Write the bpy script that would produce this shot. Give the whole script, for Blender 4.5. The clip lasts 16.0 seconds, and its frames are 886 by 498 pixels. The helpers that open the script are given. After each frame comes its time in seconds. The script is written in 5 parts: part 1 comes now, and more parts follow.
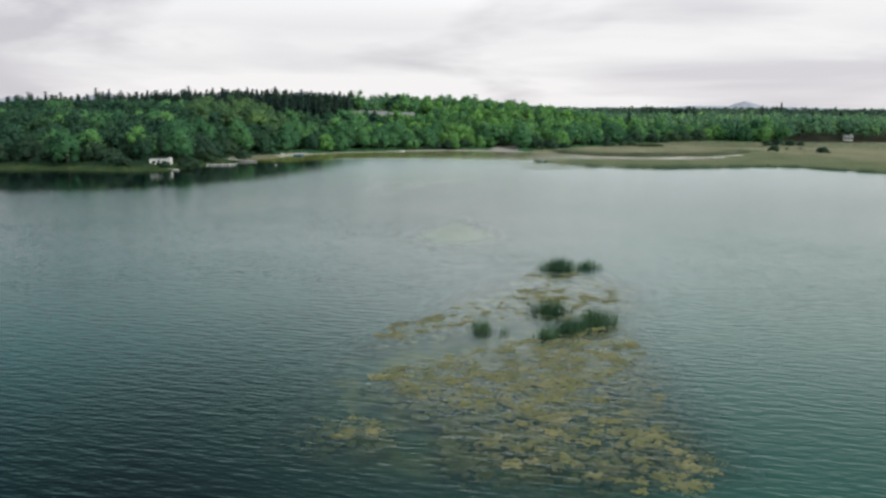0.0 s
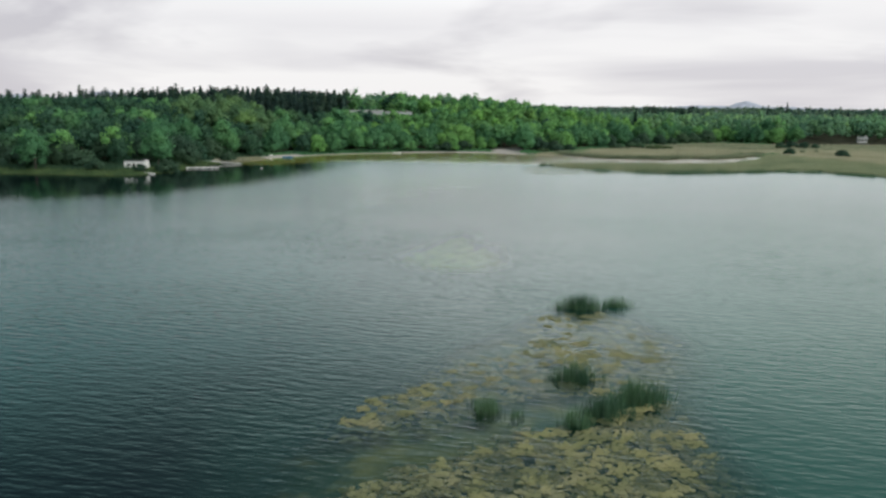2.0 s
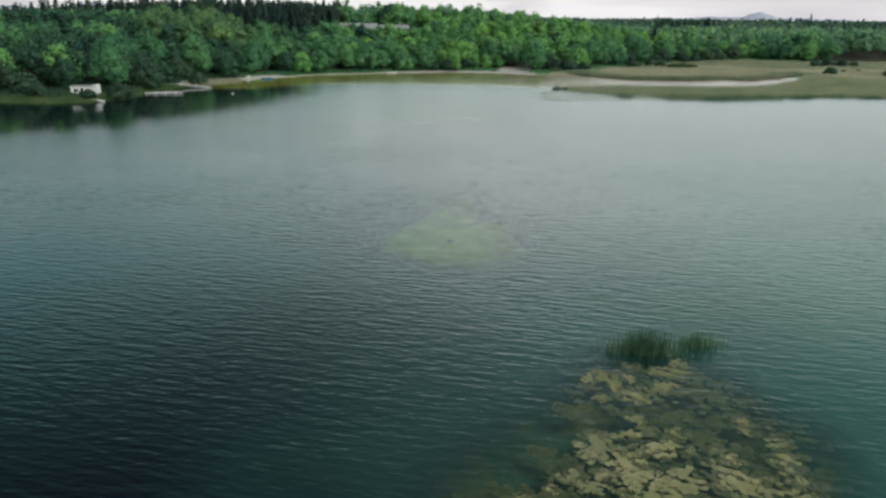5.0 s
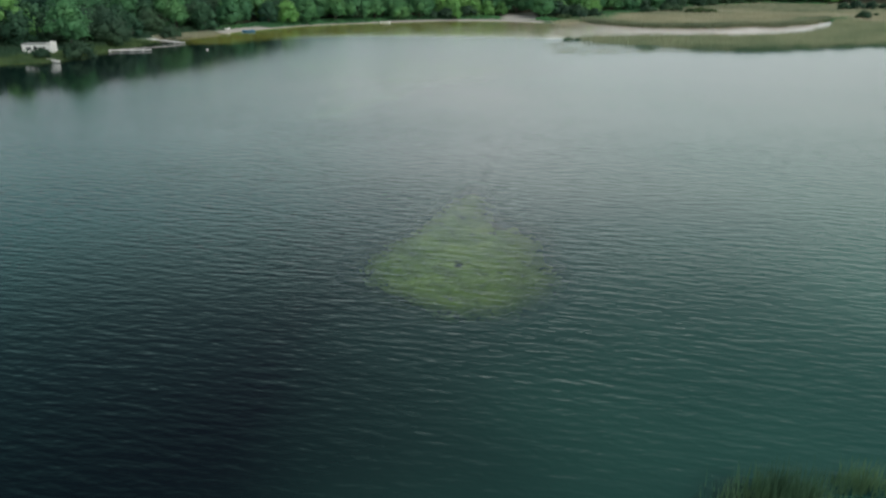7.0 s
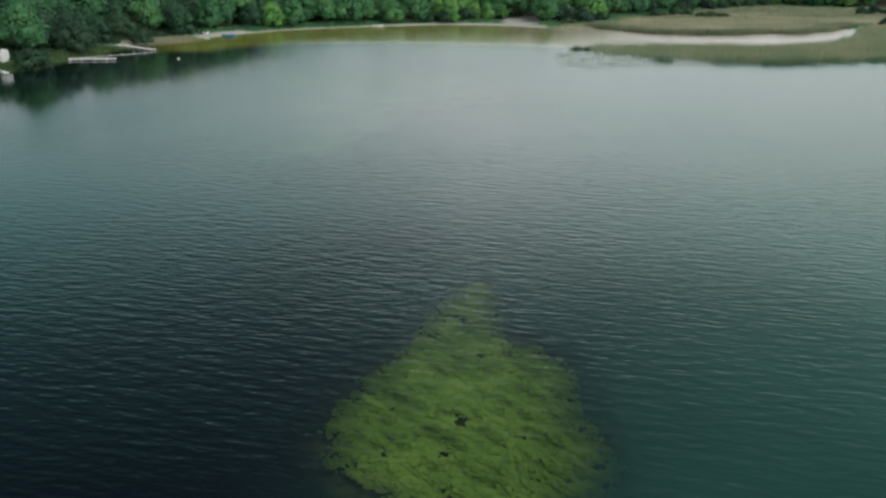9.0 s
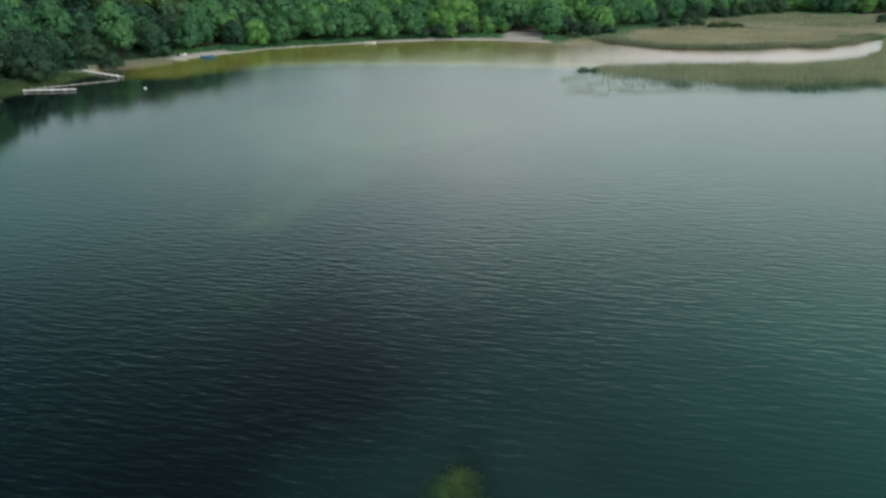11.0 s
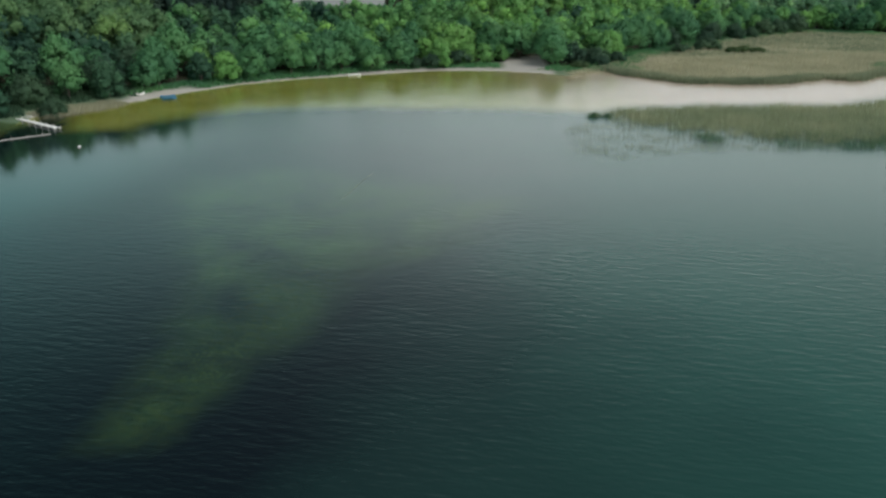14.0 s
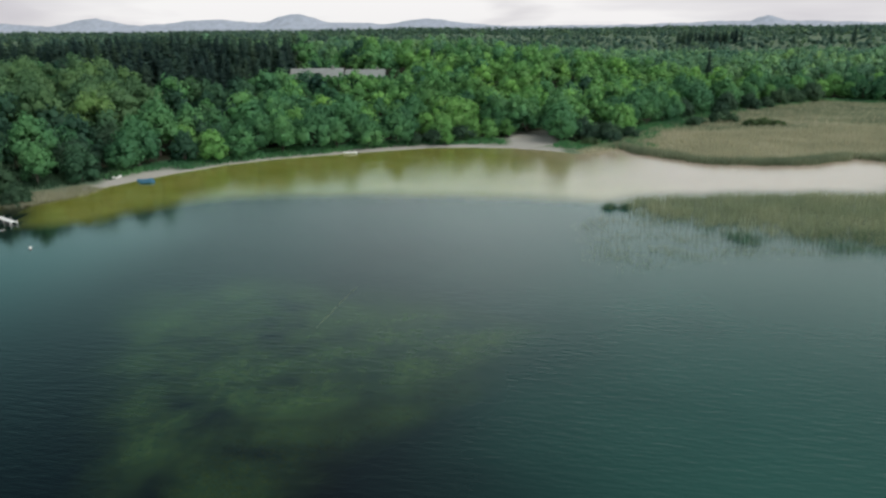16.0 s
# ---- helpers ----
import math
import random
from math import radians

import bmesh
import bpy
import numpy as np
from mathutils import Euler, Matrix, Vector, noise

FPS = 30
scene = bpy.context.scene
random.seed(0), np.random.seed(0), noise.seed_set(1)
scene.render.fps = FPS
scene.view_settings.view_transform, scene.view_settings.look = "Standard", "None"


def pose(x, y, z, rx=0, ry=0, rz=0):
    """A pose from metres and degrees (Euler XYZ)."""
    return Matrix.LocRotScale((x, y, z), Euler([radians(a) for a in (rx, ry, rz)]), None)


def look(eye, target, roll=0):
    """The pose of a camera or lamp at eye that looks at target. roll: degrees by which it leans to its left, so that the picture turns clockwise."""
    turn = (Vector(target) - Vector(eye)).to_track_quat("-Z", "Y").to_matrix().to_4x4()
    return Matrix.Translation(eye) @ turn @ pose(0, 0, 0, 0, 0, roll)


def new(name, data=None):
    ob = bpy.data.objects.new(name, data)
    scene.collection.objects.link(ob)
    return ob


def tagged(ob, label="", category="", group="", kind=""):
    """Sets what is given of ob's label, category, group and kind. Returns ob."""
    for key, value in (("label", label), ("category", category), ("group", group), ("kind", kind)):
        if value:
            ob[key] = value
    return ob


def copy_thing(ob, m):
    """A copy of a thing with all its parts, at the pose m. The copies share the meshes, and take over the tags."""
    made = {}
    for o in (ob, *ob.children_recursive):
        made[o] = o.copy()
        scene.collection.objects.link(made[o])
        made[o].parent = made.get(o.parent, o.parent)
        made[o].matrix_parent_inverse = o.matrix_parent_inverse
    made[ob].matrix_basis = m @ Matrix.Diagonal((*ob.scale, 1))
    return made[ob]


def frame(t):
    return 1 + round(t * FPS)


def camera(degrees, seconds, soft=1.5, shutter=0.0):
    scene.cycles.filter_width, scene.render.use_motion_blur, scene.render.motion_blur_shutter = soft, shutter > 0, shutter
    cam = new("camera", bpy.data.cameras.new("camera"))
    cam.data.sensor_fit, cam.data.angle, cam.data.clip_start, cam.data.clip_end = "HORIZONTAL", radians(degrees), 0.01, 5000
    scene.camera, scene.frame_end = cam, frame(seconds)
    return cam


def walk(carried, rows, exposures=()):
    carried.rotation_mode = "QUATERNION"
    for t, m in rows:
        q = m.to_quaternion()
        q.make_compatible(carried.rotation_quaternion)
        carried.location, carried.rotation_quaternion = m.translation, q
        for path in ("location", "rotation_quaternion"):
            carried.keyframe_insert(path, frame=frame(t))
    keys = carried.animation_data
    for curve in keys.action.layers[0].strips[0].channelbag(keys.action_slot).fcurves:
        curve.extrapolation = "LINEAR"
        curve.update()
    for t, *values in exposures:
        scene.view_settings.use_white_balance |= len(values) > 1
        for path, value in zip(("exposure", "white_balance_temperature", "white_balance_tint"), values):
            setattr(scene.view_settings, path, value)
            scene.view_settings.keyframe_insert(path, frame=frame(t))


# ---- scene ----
cam = camera(62.0, 16.0, 2.5)
PATH = [
    (0, (2.205, 4.929, 18.515), (2.21, 6.894, 18.139), 0.4),
    (0.5, (2.335, 9.177, 18.582), (2.341, 11.142, 18.206), 0.5),
    (1, (2.503, 13.397, 18.594), (2.509, 15.361, 18.217), 0.4),
    (1.5, (2.661, 17.556, 18.689), (2.666, 19.52, 18.311), 0.5),
    (2, (2.704, 21.619, 18.779), (2.711, 23.583, 18.4), 0.6),
    (2.5, (2.737, 25.768, 18.907), (2.745, 27.732, 18.527), 0.6),
    (3, (2.825, 30.053, 18.967), (2.833, 32.016, 18.586), 0.6),
    (3.5, (2.917, 34.603, 18.98), (2.924, 36.566, 18.599), 0.6),
    (4, (3.1, 39.211, 19.022), (3.105, 41.164, 18.591), 0.6),
    (4.5, (3.297, 43.883, 19.217), (3.301, 45.815, 18.699), 0.6),
    (5, (3.623, 48.391, 19.339), (3.626, 50.3, 18.741), 0.6),
    (5.2, (3.651, 50.228, 19.347), (3.654, 52.126, 18.717), 0.7),
    (7.3, (3.035, 69.584, 19.217), (3.039, 71.445, 18.486), -0.1),
    (7.5, (2.978, 71.324, 19.23), (2.988, 73.184, 18.496), 0.1),
    (8, (2.917, 75.478, 19.443), (2.931, 77.337, 18.706), 0.2),
    (8.5, (3.004, 79.879, 19.865), (3.02, 81.738, 19.127), 0.4),
    (9, (3.103, 84.48, 20.338), (3.12, 86.339, 19.601), 0.4),
    (9.2, (3.253, 86.224, 20.444), (3.269, 88.087, 19.718), 0.3),
    (11.5, (5.613, 105.311, 23.407), (5.616, 107.172, 22.675), -0.3),
    (12, (6.054, 109.449, 23.908), (6.056, 111.312, 23.181), -0.4),
    (12.5, (6.405, 113.59, 24.56), (6.406, 115.455, 23.836), -0.4),
    (13, (6.692, 117.75, 25.348), (6.693, 119.615, 24.625), -0.5),
    (13.5, (7.049, 121.909, 26.204), (7.049, 123.775, 25.484), -0.5),
    (14, (7.455, 126.075, 27.08), (7.455, 127.941, 26.36), -0.5),
    (14.5, (7.897, 130.289, 27.915), (7.896, 132.159, 27.205), -0.5),
    (15, (8.252, 134.373, 28.727), (8.252, 136.263, 28.072), -0.5),
    (15.5, (8.514, 138.527, 29.435), (8.515, 140.436, 28.838), -0.6),
    (16, (8.831, 142.604, 29.929), (8.814, 144.518, 29.35), -0.6),
]
walk(cam, [(t, look(eye, target, roll)) for t, eye, target, roll in PATH])

# ---- world, sun and exposure ----
SUN_ELEVATION, SUN_TURN = 48.0, 118.0
world = bpy.data.worlds.new("world")
scene.world = world
world.use_nodes = True
wt = world.node_tree
wt.nodes.clear()


def wnode(kind, **values):
    n = wt.nodes.new(kind)
    for key, value in values.items():
        n.inputs[key].default_value = value
    return n


sky = wt.nodes.new("ShaderNodeTexSky")
sky.sky_type, sky.sun_disc = "NISHITA", False
sky.sun_elevation, sky.sun_rotation = radians(SUN_ELEVATION), radians(SUN_TURN)
coords = wt.nodes.new("ShaderNodeTexCoord")
split = wt.nodes.new("ShaderNodeSeparateXYZ")
wt.links.new(coords.outputs["Generated"], split.inputs[0])
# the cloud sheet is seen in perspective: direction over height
lift = wt.nodes.new("ShaderNodeMath")
lift.operation = "MAXIMUM"
wt.links.new(split.outputs["Z"], lift.inputs[0])
lift.inputs[1].default_value = 0.0
rise = wt.nodes.new("ShaderNodeMath")
rise.operation = "ADD"
wt.links.new(lift.outputs[0], rise.inputs[0])
rise.inputs[1].default_value = 0.22
flat = wt.nodes.new("ShaderNodeVectorMath")
flat.operation = "DIVIDE"
both = wt.nodes.new("ShaderNodeCombineXYZ")
for axis in (0, 1, 2):
    wt.links.new(rise.outputs[0], both.inputs[axis])
wt.links.new(coords.outputs["Generated"], flat.inputs[0])
wt.links.new(both.outputs[0], flat.inputs[1])
clouds = wnode("ShaderNodeTexNoise", Scale=0.70, Detail=5.0, Roughness=0.5, Distortion=0.5)
drift = wt.nodes.new("ShaderNodeMapping")
drift.inputs["Location"].default_value, drift.inputs["Scale"].default_value = (1.3, 0.4, 0.0), (-1, 1, 1)
wt.links.new(flat.outputs[0], drift.inputs["Vector"])
wt.links.new(drift.outputs[0], clouds.inputs["Vector"])
ramp = wt.nodes.new("ShaderNodeValToRGB")
ramp.color_ramp.elements[0].position, ramp.color_ramp.elements[0].color = 0.34, (0.62, 0.60, 0.64, 1)
ramp.color_ramp.elements[1].position, ramp.color_ramp.elements[1].color = 0.49, (0.955, 0.94, 0.945, 1)
# the sheet thickens towards the west
west = wt.nodes.new("ShaderNodeMath")
west.operation = "MULTIPLY_ADD"
wt.links.new(split.outputs["X"], west.inputs[0])
west.inputs[1].default_value = 0.20
wt.links.new(clouds.outputs["Fac"], west.inputs[2])
wt.links.new(west.outputs[0], ramp.inputs[0])
# higher up, out of view, the sheet is bluer grey
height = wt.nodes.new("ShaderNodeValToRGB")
# bright and dark bands by height, added to shape the water's reflections
SKY_BANDS = [(0.12, (1.38, 1.36, 1.36)), (0.23, (1.60, 1.78, 1.72)), (0.42, (0.32, 0.44, 0.45)), (0.62, (0.11, 0.10, 0.14)), (1.0, (0.34, 0.37, 0.42))]
while len(height.color_ramp.elements) < len(SKY_BANDS):
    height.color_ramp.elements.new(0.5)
for el, (place, colour) in zip(height.color_ramp.elements, SKY_BANDS):
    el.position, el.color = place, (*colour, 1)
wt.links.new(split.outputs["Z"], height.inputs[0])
side = wt.nodes.new("ShaderNodeVectorMath")
side.operation = "DOT_PRODUCT"
wt.links.new(coords.outputs["Generated"], side.inputs[0])
side.inputs[1].default_value = (math.sin(radians(SUN_TURN)), math.cos(radians(SUN_TURN)), 0)
glow = wt.nodes.new("ShaderNodeValToRGB")
# brightness by side, set for the same reflections, darkest away from the sun
SIDES = [(0.07, (0.25, 0.49, 0.50)), (0.19, (0.66, 0.84, 0.84)), (0.30, (1.18, 1.16, 1.18)), (0.55, (0.80, 0.82, 0.80)), (1.0, (1.05, 1.04, 1.0))]
while len(glow.color_ramp.elements) < len(SIDES):
    glow.color_ramp.elements.new(0.5)
for el, (place, colour) in zip(glow.color_ramp.elements, SIDES):
    el.position, el.color = place, (*colour, 1)
half = wt.nodes.new("ShaderNodeMath")
half.operation = "MULTIPLY_ADD"
half.inputs[1].default_value, half.inputs[2].default_value = 0.5, 0.5
wt.links.new(side.outputs["Value"], half.inputs[0])
wt.links.new(half.outputs[0], glow.inputs[0])
# a low bank of flat cloud, lilac grey, thicker to either side
bank = wt.nodes.new("ShaderNodeMapping")
bank.inputs["Scale"].default_value, bank.inputs["Location"].default_value = (2.2, 2.2, 17.0), (0.6, 2.0, 0.35)
wt.links.new(coords.outputs["Generated"], bank.inputs["Vector"])
strata = wnode("ShaderNodeTexNoise", Scale=1.0, Detail=4.0, Roughness=0.5, Distortion=0.3)
wt.links.new(bank.outputs[0], strata.inputs["Vector"])
aside = wt.nodes.new("ShaderNodeMath")
aside.operation = "ABSOLUTE"
wt.links.new(split.outputs["X"], aside.inputs[0])
thick = wt.nodes.new("ShaderNodeMath")
thick.operation = "MULTIPLY_ADD"
wt.links.new(aside.outputs[0], thick.inputs[0])
thick.inputs[1].default_value = 0.24
wt.links.new(strata.outputs["Fac"], thick.inputs[2])
veil = wt.nodes.new("ShaderNodeMapRange")
for key, v in (("From Min", 0.53), ("From Max", 0.74), ("To Min", 0.0), ("To Max", 0.8)):
    veil.inputs[key].default_value = v
wt.links.new(thick.outputs[0], veil.inputs["Value"])
under = wt.nodes.new("ShaderNodeMapRange")
for key, v in (("From Min", 0.05), ("From Max", 0.13), ("To Min", 1.0), ("To Max", 0.0)):
    under.inputs[key].default_value = v
wt.links.new(split.outputs["Z"], under.inputs["Value"])
both_veils = wt.nodes.new("ShaderNodeMath")
both_veils.operation = "MULTIPLY"
wt.links.new(veil.outputs[0], both_veils.inputs[0])
wt.links.new(under.outputs[0], both_veils.inputs[1])
hazy = wt.nodes.new("ShaderNodeMix")
hazy.data_type = "RGBA"
hazy.inputs[7].default_value = (0.64, 0.62, 0.67, 1)
wt.links.new(both_veils.outputs[0], hazy.inputs["Factor"])
wt.links.new(ramp.outputs[0], hazy.inputs[6])
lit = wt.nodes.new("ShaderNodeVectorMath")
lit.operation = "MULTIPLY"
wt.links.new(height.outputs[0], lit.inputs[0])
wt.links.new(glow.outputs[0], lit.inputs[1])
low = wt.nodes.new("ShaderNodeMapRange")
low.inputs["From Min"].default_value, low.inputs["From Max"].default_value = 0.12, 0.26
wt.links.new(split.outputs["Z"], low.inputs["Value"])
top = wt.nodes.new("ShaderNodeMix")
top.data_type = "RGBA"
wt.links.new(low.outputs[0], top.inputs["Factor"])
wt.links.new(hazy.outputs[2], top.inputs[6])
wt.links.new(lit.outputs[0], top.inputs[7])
blue = wt.nodes.new("ShaderNodeVectorMath")
blue.operation = "SCALE"
blue.inputs["Scale"].default_value = 0.10
wt.links.new(sky.outputs[0], blue.inputs[0])
cover = wt.nodes.new("ShaderNodeMix")
cover.data_type = "RGBA"
cover.inputs["Factor"].default_value = 0.92
wt.links.new(blue.outputs[0], cover.inputs[6])
wt.links.new(top.outputs[2], cover.inputs[7])
back = wnode("ShaderNodeBackground", Strength=1.0)
wt.links.new(cover.outputs[2], back.inputs["Color"])
out = wt.nodes.new("ShaderNodeOutputWorld")
wt.links.new(back.outputs[0], out.inputs[0])

sun = new("sun", bpy.data.lights.new("sun", "SUN"))
sun.data.energy, sun.data.angle, sun.data.color = 2.3, radians(45), (1.0, 0.98, 0.93)
a, e = radians(SUN_TURN), radians(SUN_ELEVATION)
toward = Vector((math.sin(a) * math.cos(e), math.cos(a) * math.cos(e), math.sin(e)))
sun.matrix_world = toward.to_track_quat("Z", "Y").to_matrix().to_4x4()


# ---- materials ----
class Nodes:
    """Short hand for building a node material."""

    def __init__(self, name):
        self.mat = bpy.data.materials.new(name)
        self.mat.use_nodes = True
        self.tree = self.mat.node_tree
        self.tree.nodes.clear()

    def add(self, kind, **values):
        n = self.tree.nodes.new(kind)
        for key, value in values.items():
            n.inputs[key.replace("_", " ")].default_value = value
        return n

    def link(self, a, b):
        self.tree.links.new(a, b)

    def noise(self, vector, scale, detail=3.0, rough=0.55):
        n = self.add("ShaderNodeTexNoise", Scale=scale, Detail=detail, Roughness=rough)
        self.link(vector, n.inputs["Vector"])
        return n.outputs["Fac"]

    def where(self):
        return self.add("ShaderNodeNewGeometry").outputs["Position"]

    def ramp(self, value, *stops):
        n = self.tree.nodes.new("ShaderNodeValToRGB")
        while len(n.color_ramp.elements) < len(stops):
            n.color_ramp.elements.new(0.5)
        for el, (place, colour) in zip(n.color_ramp.elements, stops):
            el.position, el.color = place, (*colour, 1)
        self.link(value, n.inputs[0])
        return n.outputs[0]

    def mix(self, factor, one, two, kind="MIX"):
        n = self.tree.nodes.new("ShaderNodeMix")
        n.data_type, n.blend_type = "RGBA", kind
        for value, slot in ((factor, 0), (one, 6), (two, 7)):
            if hasattr(value, "links"):
                self.link(value, n.inputs[slot])
            else:
                n.inputs[slot].default_value = value if slot == 0 else (*value, 1)
        return n.outputs[2]

    def maths(self, kind, one, two=0.0):
        n = self.tree.nodes.new("ShaderNodeMath")
        n.operation = kind
        for value, slot in ((one, 0), (two, 1)):
            if hasattr(value, "links"):
                self.link(value, n.inputs[slot])
            else:
                n.inputs[slot].default_value = value
        return n.outputs[0]

    def remap(self, value, a, b, c=0.0, d=1.0):
        n = self.add("ShaderNodeMapRange")
        self.link(value, n.inputs["Value"])
        for key, v in (("From Min", a), ("From Max", b), ("To Min", c), ("To Max", d)):
            n.inputs[key].default_value = v
        return n.outputs[0]

    def finish(self, colour, rough=0.8, bump=None, depth=0.05, metal=0.0, leafy=0.0, specular=0.5):
        p = self.add("ShaderNodeBsdfPrincipled", Roughness=rough, Metallic=metal)
        p.inputs["Specular IOR Level"].default_value = specular
        if hasattr(colour, "links"):
            self.link(colour, p.inputs["Base Color"])
        else:
            p.inputs["Base Color"].default_value = (*colour, 1)
        if bump is not None:
            b = self.add("ShaderNodeBump", Distance=depth, Strength=1.0)
            self.link(bump, b.inputs["Height"])
            self.link(b.outputs[0], p.inputs["Normal"])
        end = self.add("ShaderNodeOutputMaterial")
        shader = p.outputs[0]
        if leafy:
            t = self.add("ShaderNodeBsdfTranslucent")
            self.link(colour, t.inputs[0])
            m = self.add("ShaderNodeMixShader", Fac=leafy)
            self.link(shader, m.inputs[1])
            self.link(t.outputs[0], m.inputs[2])
            shader = m.outputs[0]
        self.link(shader, end.inputs[0])
        return self.mat


def leaf_material(name, dark, mid, light, patch=0.07, vary=1.0):
    """Foliage: hue drifts from tree to tree, each clump differs a little, and each thing too."""
    m = Nodes(name)
    where = m.where()
    trees = m.ramp(m.noise(where, patch, 2.0), (0.32, dark), (0.5, mid), (0.68, light))
    island = m.add("ShaderNodeNewGeometry").outputs["Random Per Island"]
    thing = m.add("ShaderNodeObjectInfo").outputs["Random"]
    lo, hi = 1 - 0.15 * vary, 1 + 0.13 * vary
    shade = m.mix(island, (lo, lo, lo), (hi, hi, hi))
    # the tone of each tree in a wood
    tone = m.tree.nodes.new("ShaderNodeAttribute")
    tone.attribute_name = "tone"
    trees = m.mix(1.0, trees, m.ramp(m.remap(tone.outputs["Fac"], -1, 1), (0.0, (0.55, 0.62, 0.74)), (0.5, (1, 1, 1)), (1.0, (1.50, 1.36, 1.05))), "MULTIPLY")
    own = m.mix(thing, (0.82, 0.86, 0.88), (1.15, 1.12, 1.05))
    colour = m.mix(1.0, m.mix(1.0, trees, shade, "MULTIPLY"), own, "MULTIPLY")
    return m.finish(colour, 0.65, leafy=0.5, specular=0.25)


def plain_material(name, one, two, scale=2.0, rough=0.7, depth=0.01, metal=0.0):
    m = Nodes(name)
    where = m.where()
    colour = m.mix(m.noise(where, scale), one, two)
    fine = m.noise(where, scale * 9, 4.0)
    colour = m.mix(0.35, colour, m.mix(1.0, colour, m.ramp(fine, (0.3, (0.55, 0.55, 0.55)), (0.7, (1.3, 1.3, 1.3))), "MULTIPLY"))
    return m.finish(colour, rough, fine, depth, metal)


def ground_material():
    """Sand, turf and forest floor on land; pale marl, olive sand and water-tinted mud under water."""
    m = Nodes("ground")
    where = m.where()
    xyz = m.add("ShaderNodeSeparateXYZ")
    m.link(where, xyz.inputs[0])
    coarse, mid, fine = m.noise(where, 0.035, 3.0), m.noise(where, 0.35, 4.0), m.noise(where, 4.0, 4.0)
    # land
    turf = m.ramp(mid, (0.3, (0.05, 0.075, 0.03)), (0.55, (0.09, 0.115, 0.045)), (0.75, (0.15, 0.14, 0.07)))
    floor = m.ramp(mid, (0.3, (0.025, 0.03, 0.018)), (0.7, (0.06, 0.06, 0.035)))
    sand = m.ramp(fine, (0.25, (0.32, 0.31, 0.28)), (0.7, (0.47, 0.45, 0.41)))
    tan = m.ramp(mid, (0.3, (0.30, 0.27, 0.17)), (0.7, (0.41, 0.37, 0.24)))
    field = m.ramp(coarse, (0.4, (0.085, 0.145, 0.09)), (0.62, (0.15, 0.20, 0.12)))
    attr = m.tree.nodes.new("ShaderNodeAttribute")
    attr.attribute_name = "kind"
    parts = m.add("ShaderNodeSeparateColor")
    m.link(attr.outputs["Color"], parts.inputs[0])
    marsh, beach, wood = parts.outputs[0], parts.outputs[1], parts.outputs[2]
    land = m.mix(wood, field, floor)
    land = m.mix(marsh, land, tan)
    land = m.mix(beach, land, sand)
    # bed
    edge = m.maths("ADD", xyz.outputs["Z"], m.maths("MULTIPLY", m.maths("SUBTRACT", mid, 0.5), 0.9))
    olive = m.ramp(m.noise(where, 0.12, 3.0), (0.3, (0.34, 0.35, 0.06)), (0.7, (0.45, 0.44, 0.13)))
    marl = m.ramp(mid, (0.3, (0.66, 0.52, 0.45)), (0.7, (0.76, 0.61, 0.53)))
    pale = m.mix(m.remap(m.maths("ADD", xyz.outputs["X"], m.maths("MULTIPLY", coarse, 30.0)), 32, 70), olive, marl)
    # deep water's teal and its western dark are painted into the mud
    deep_teal = m.ramp(coarse, (0.35, (0.036, 0.122, 0.078)), (0.65, (0.050, 0.142, 0.090)))
    west_dark = m.ramp(coarse, (0.35, (0.002, 0.008, 0.011)), (0.65, (0.003, 0.016, 0.018)))
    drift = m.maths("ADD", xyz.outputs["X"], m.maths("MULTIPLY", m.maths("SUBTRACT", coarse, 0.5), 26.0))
    mud = m.mix(m.remap(drift, -25, 8), west_dark, deep_teal)
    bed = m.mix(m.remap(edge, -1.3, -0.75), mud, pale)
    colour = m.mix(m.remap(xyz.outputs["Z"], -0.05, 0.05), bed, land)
    return m.finish(colour, 0.9, fine, 0.06, specular=0.2)


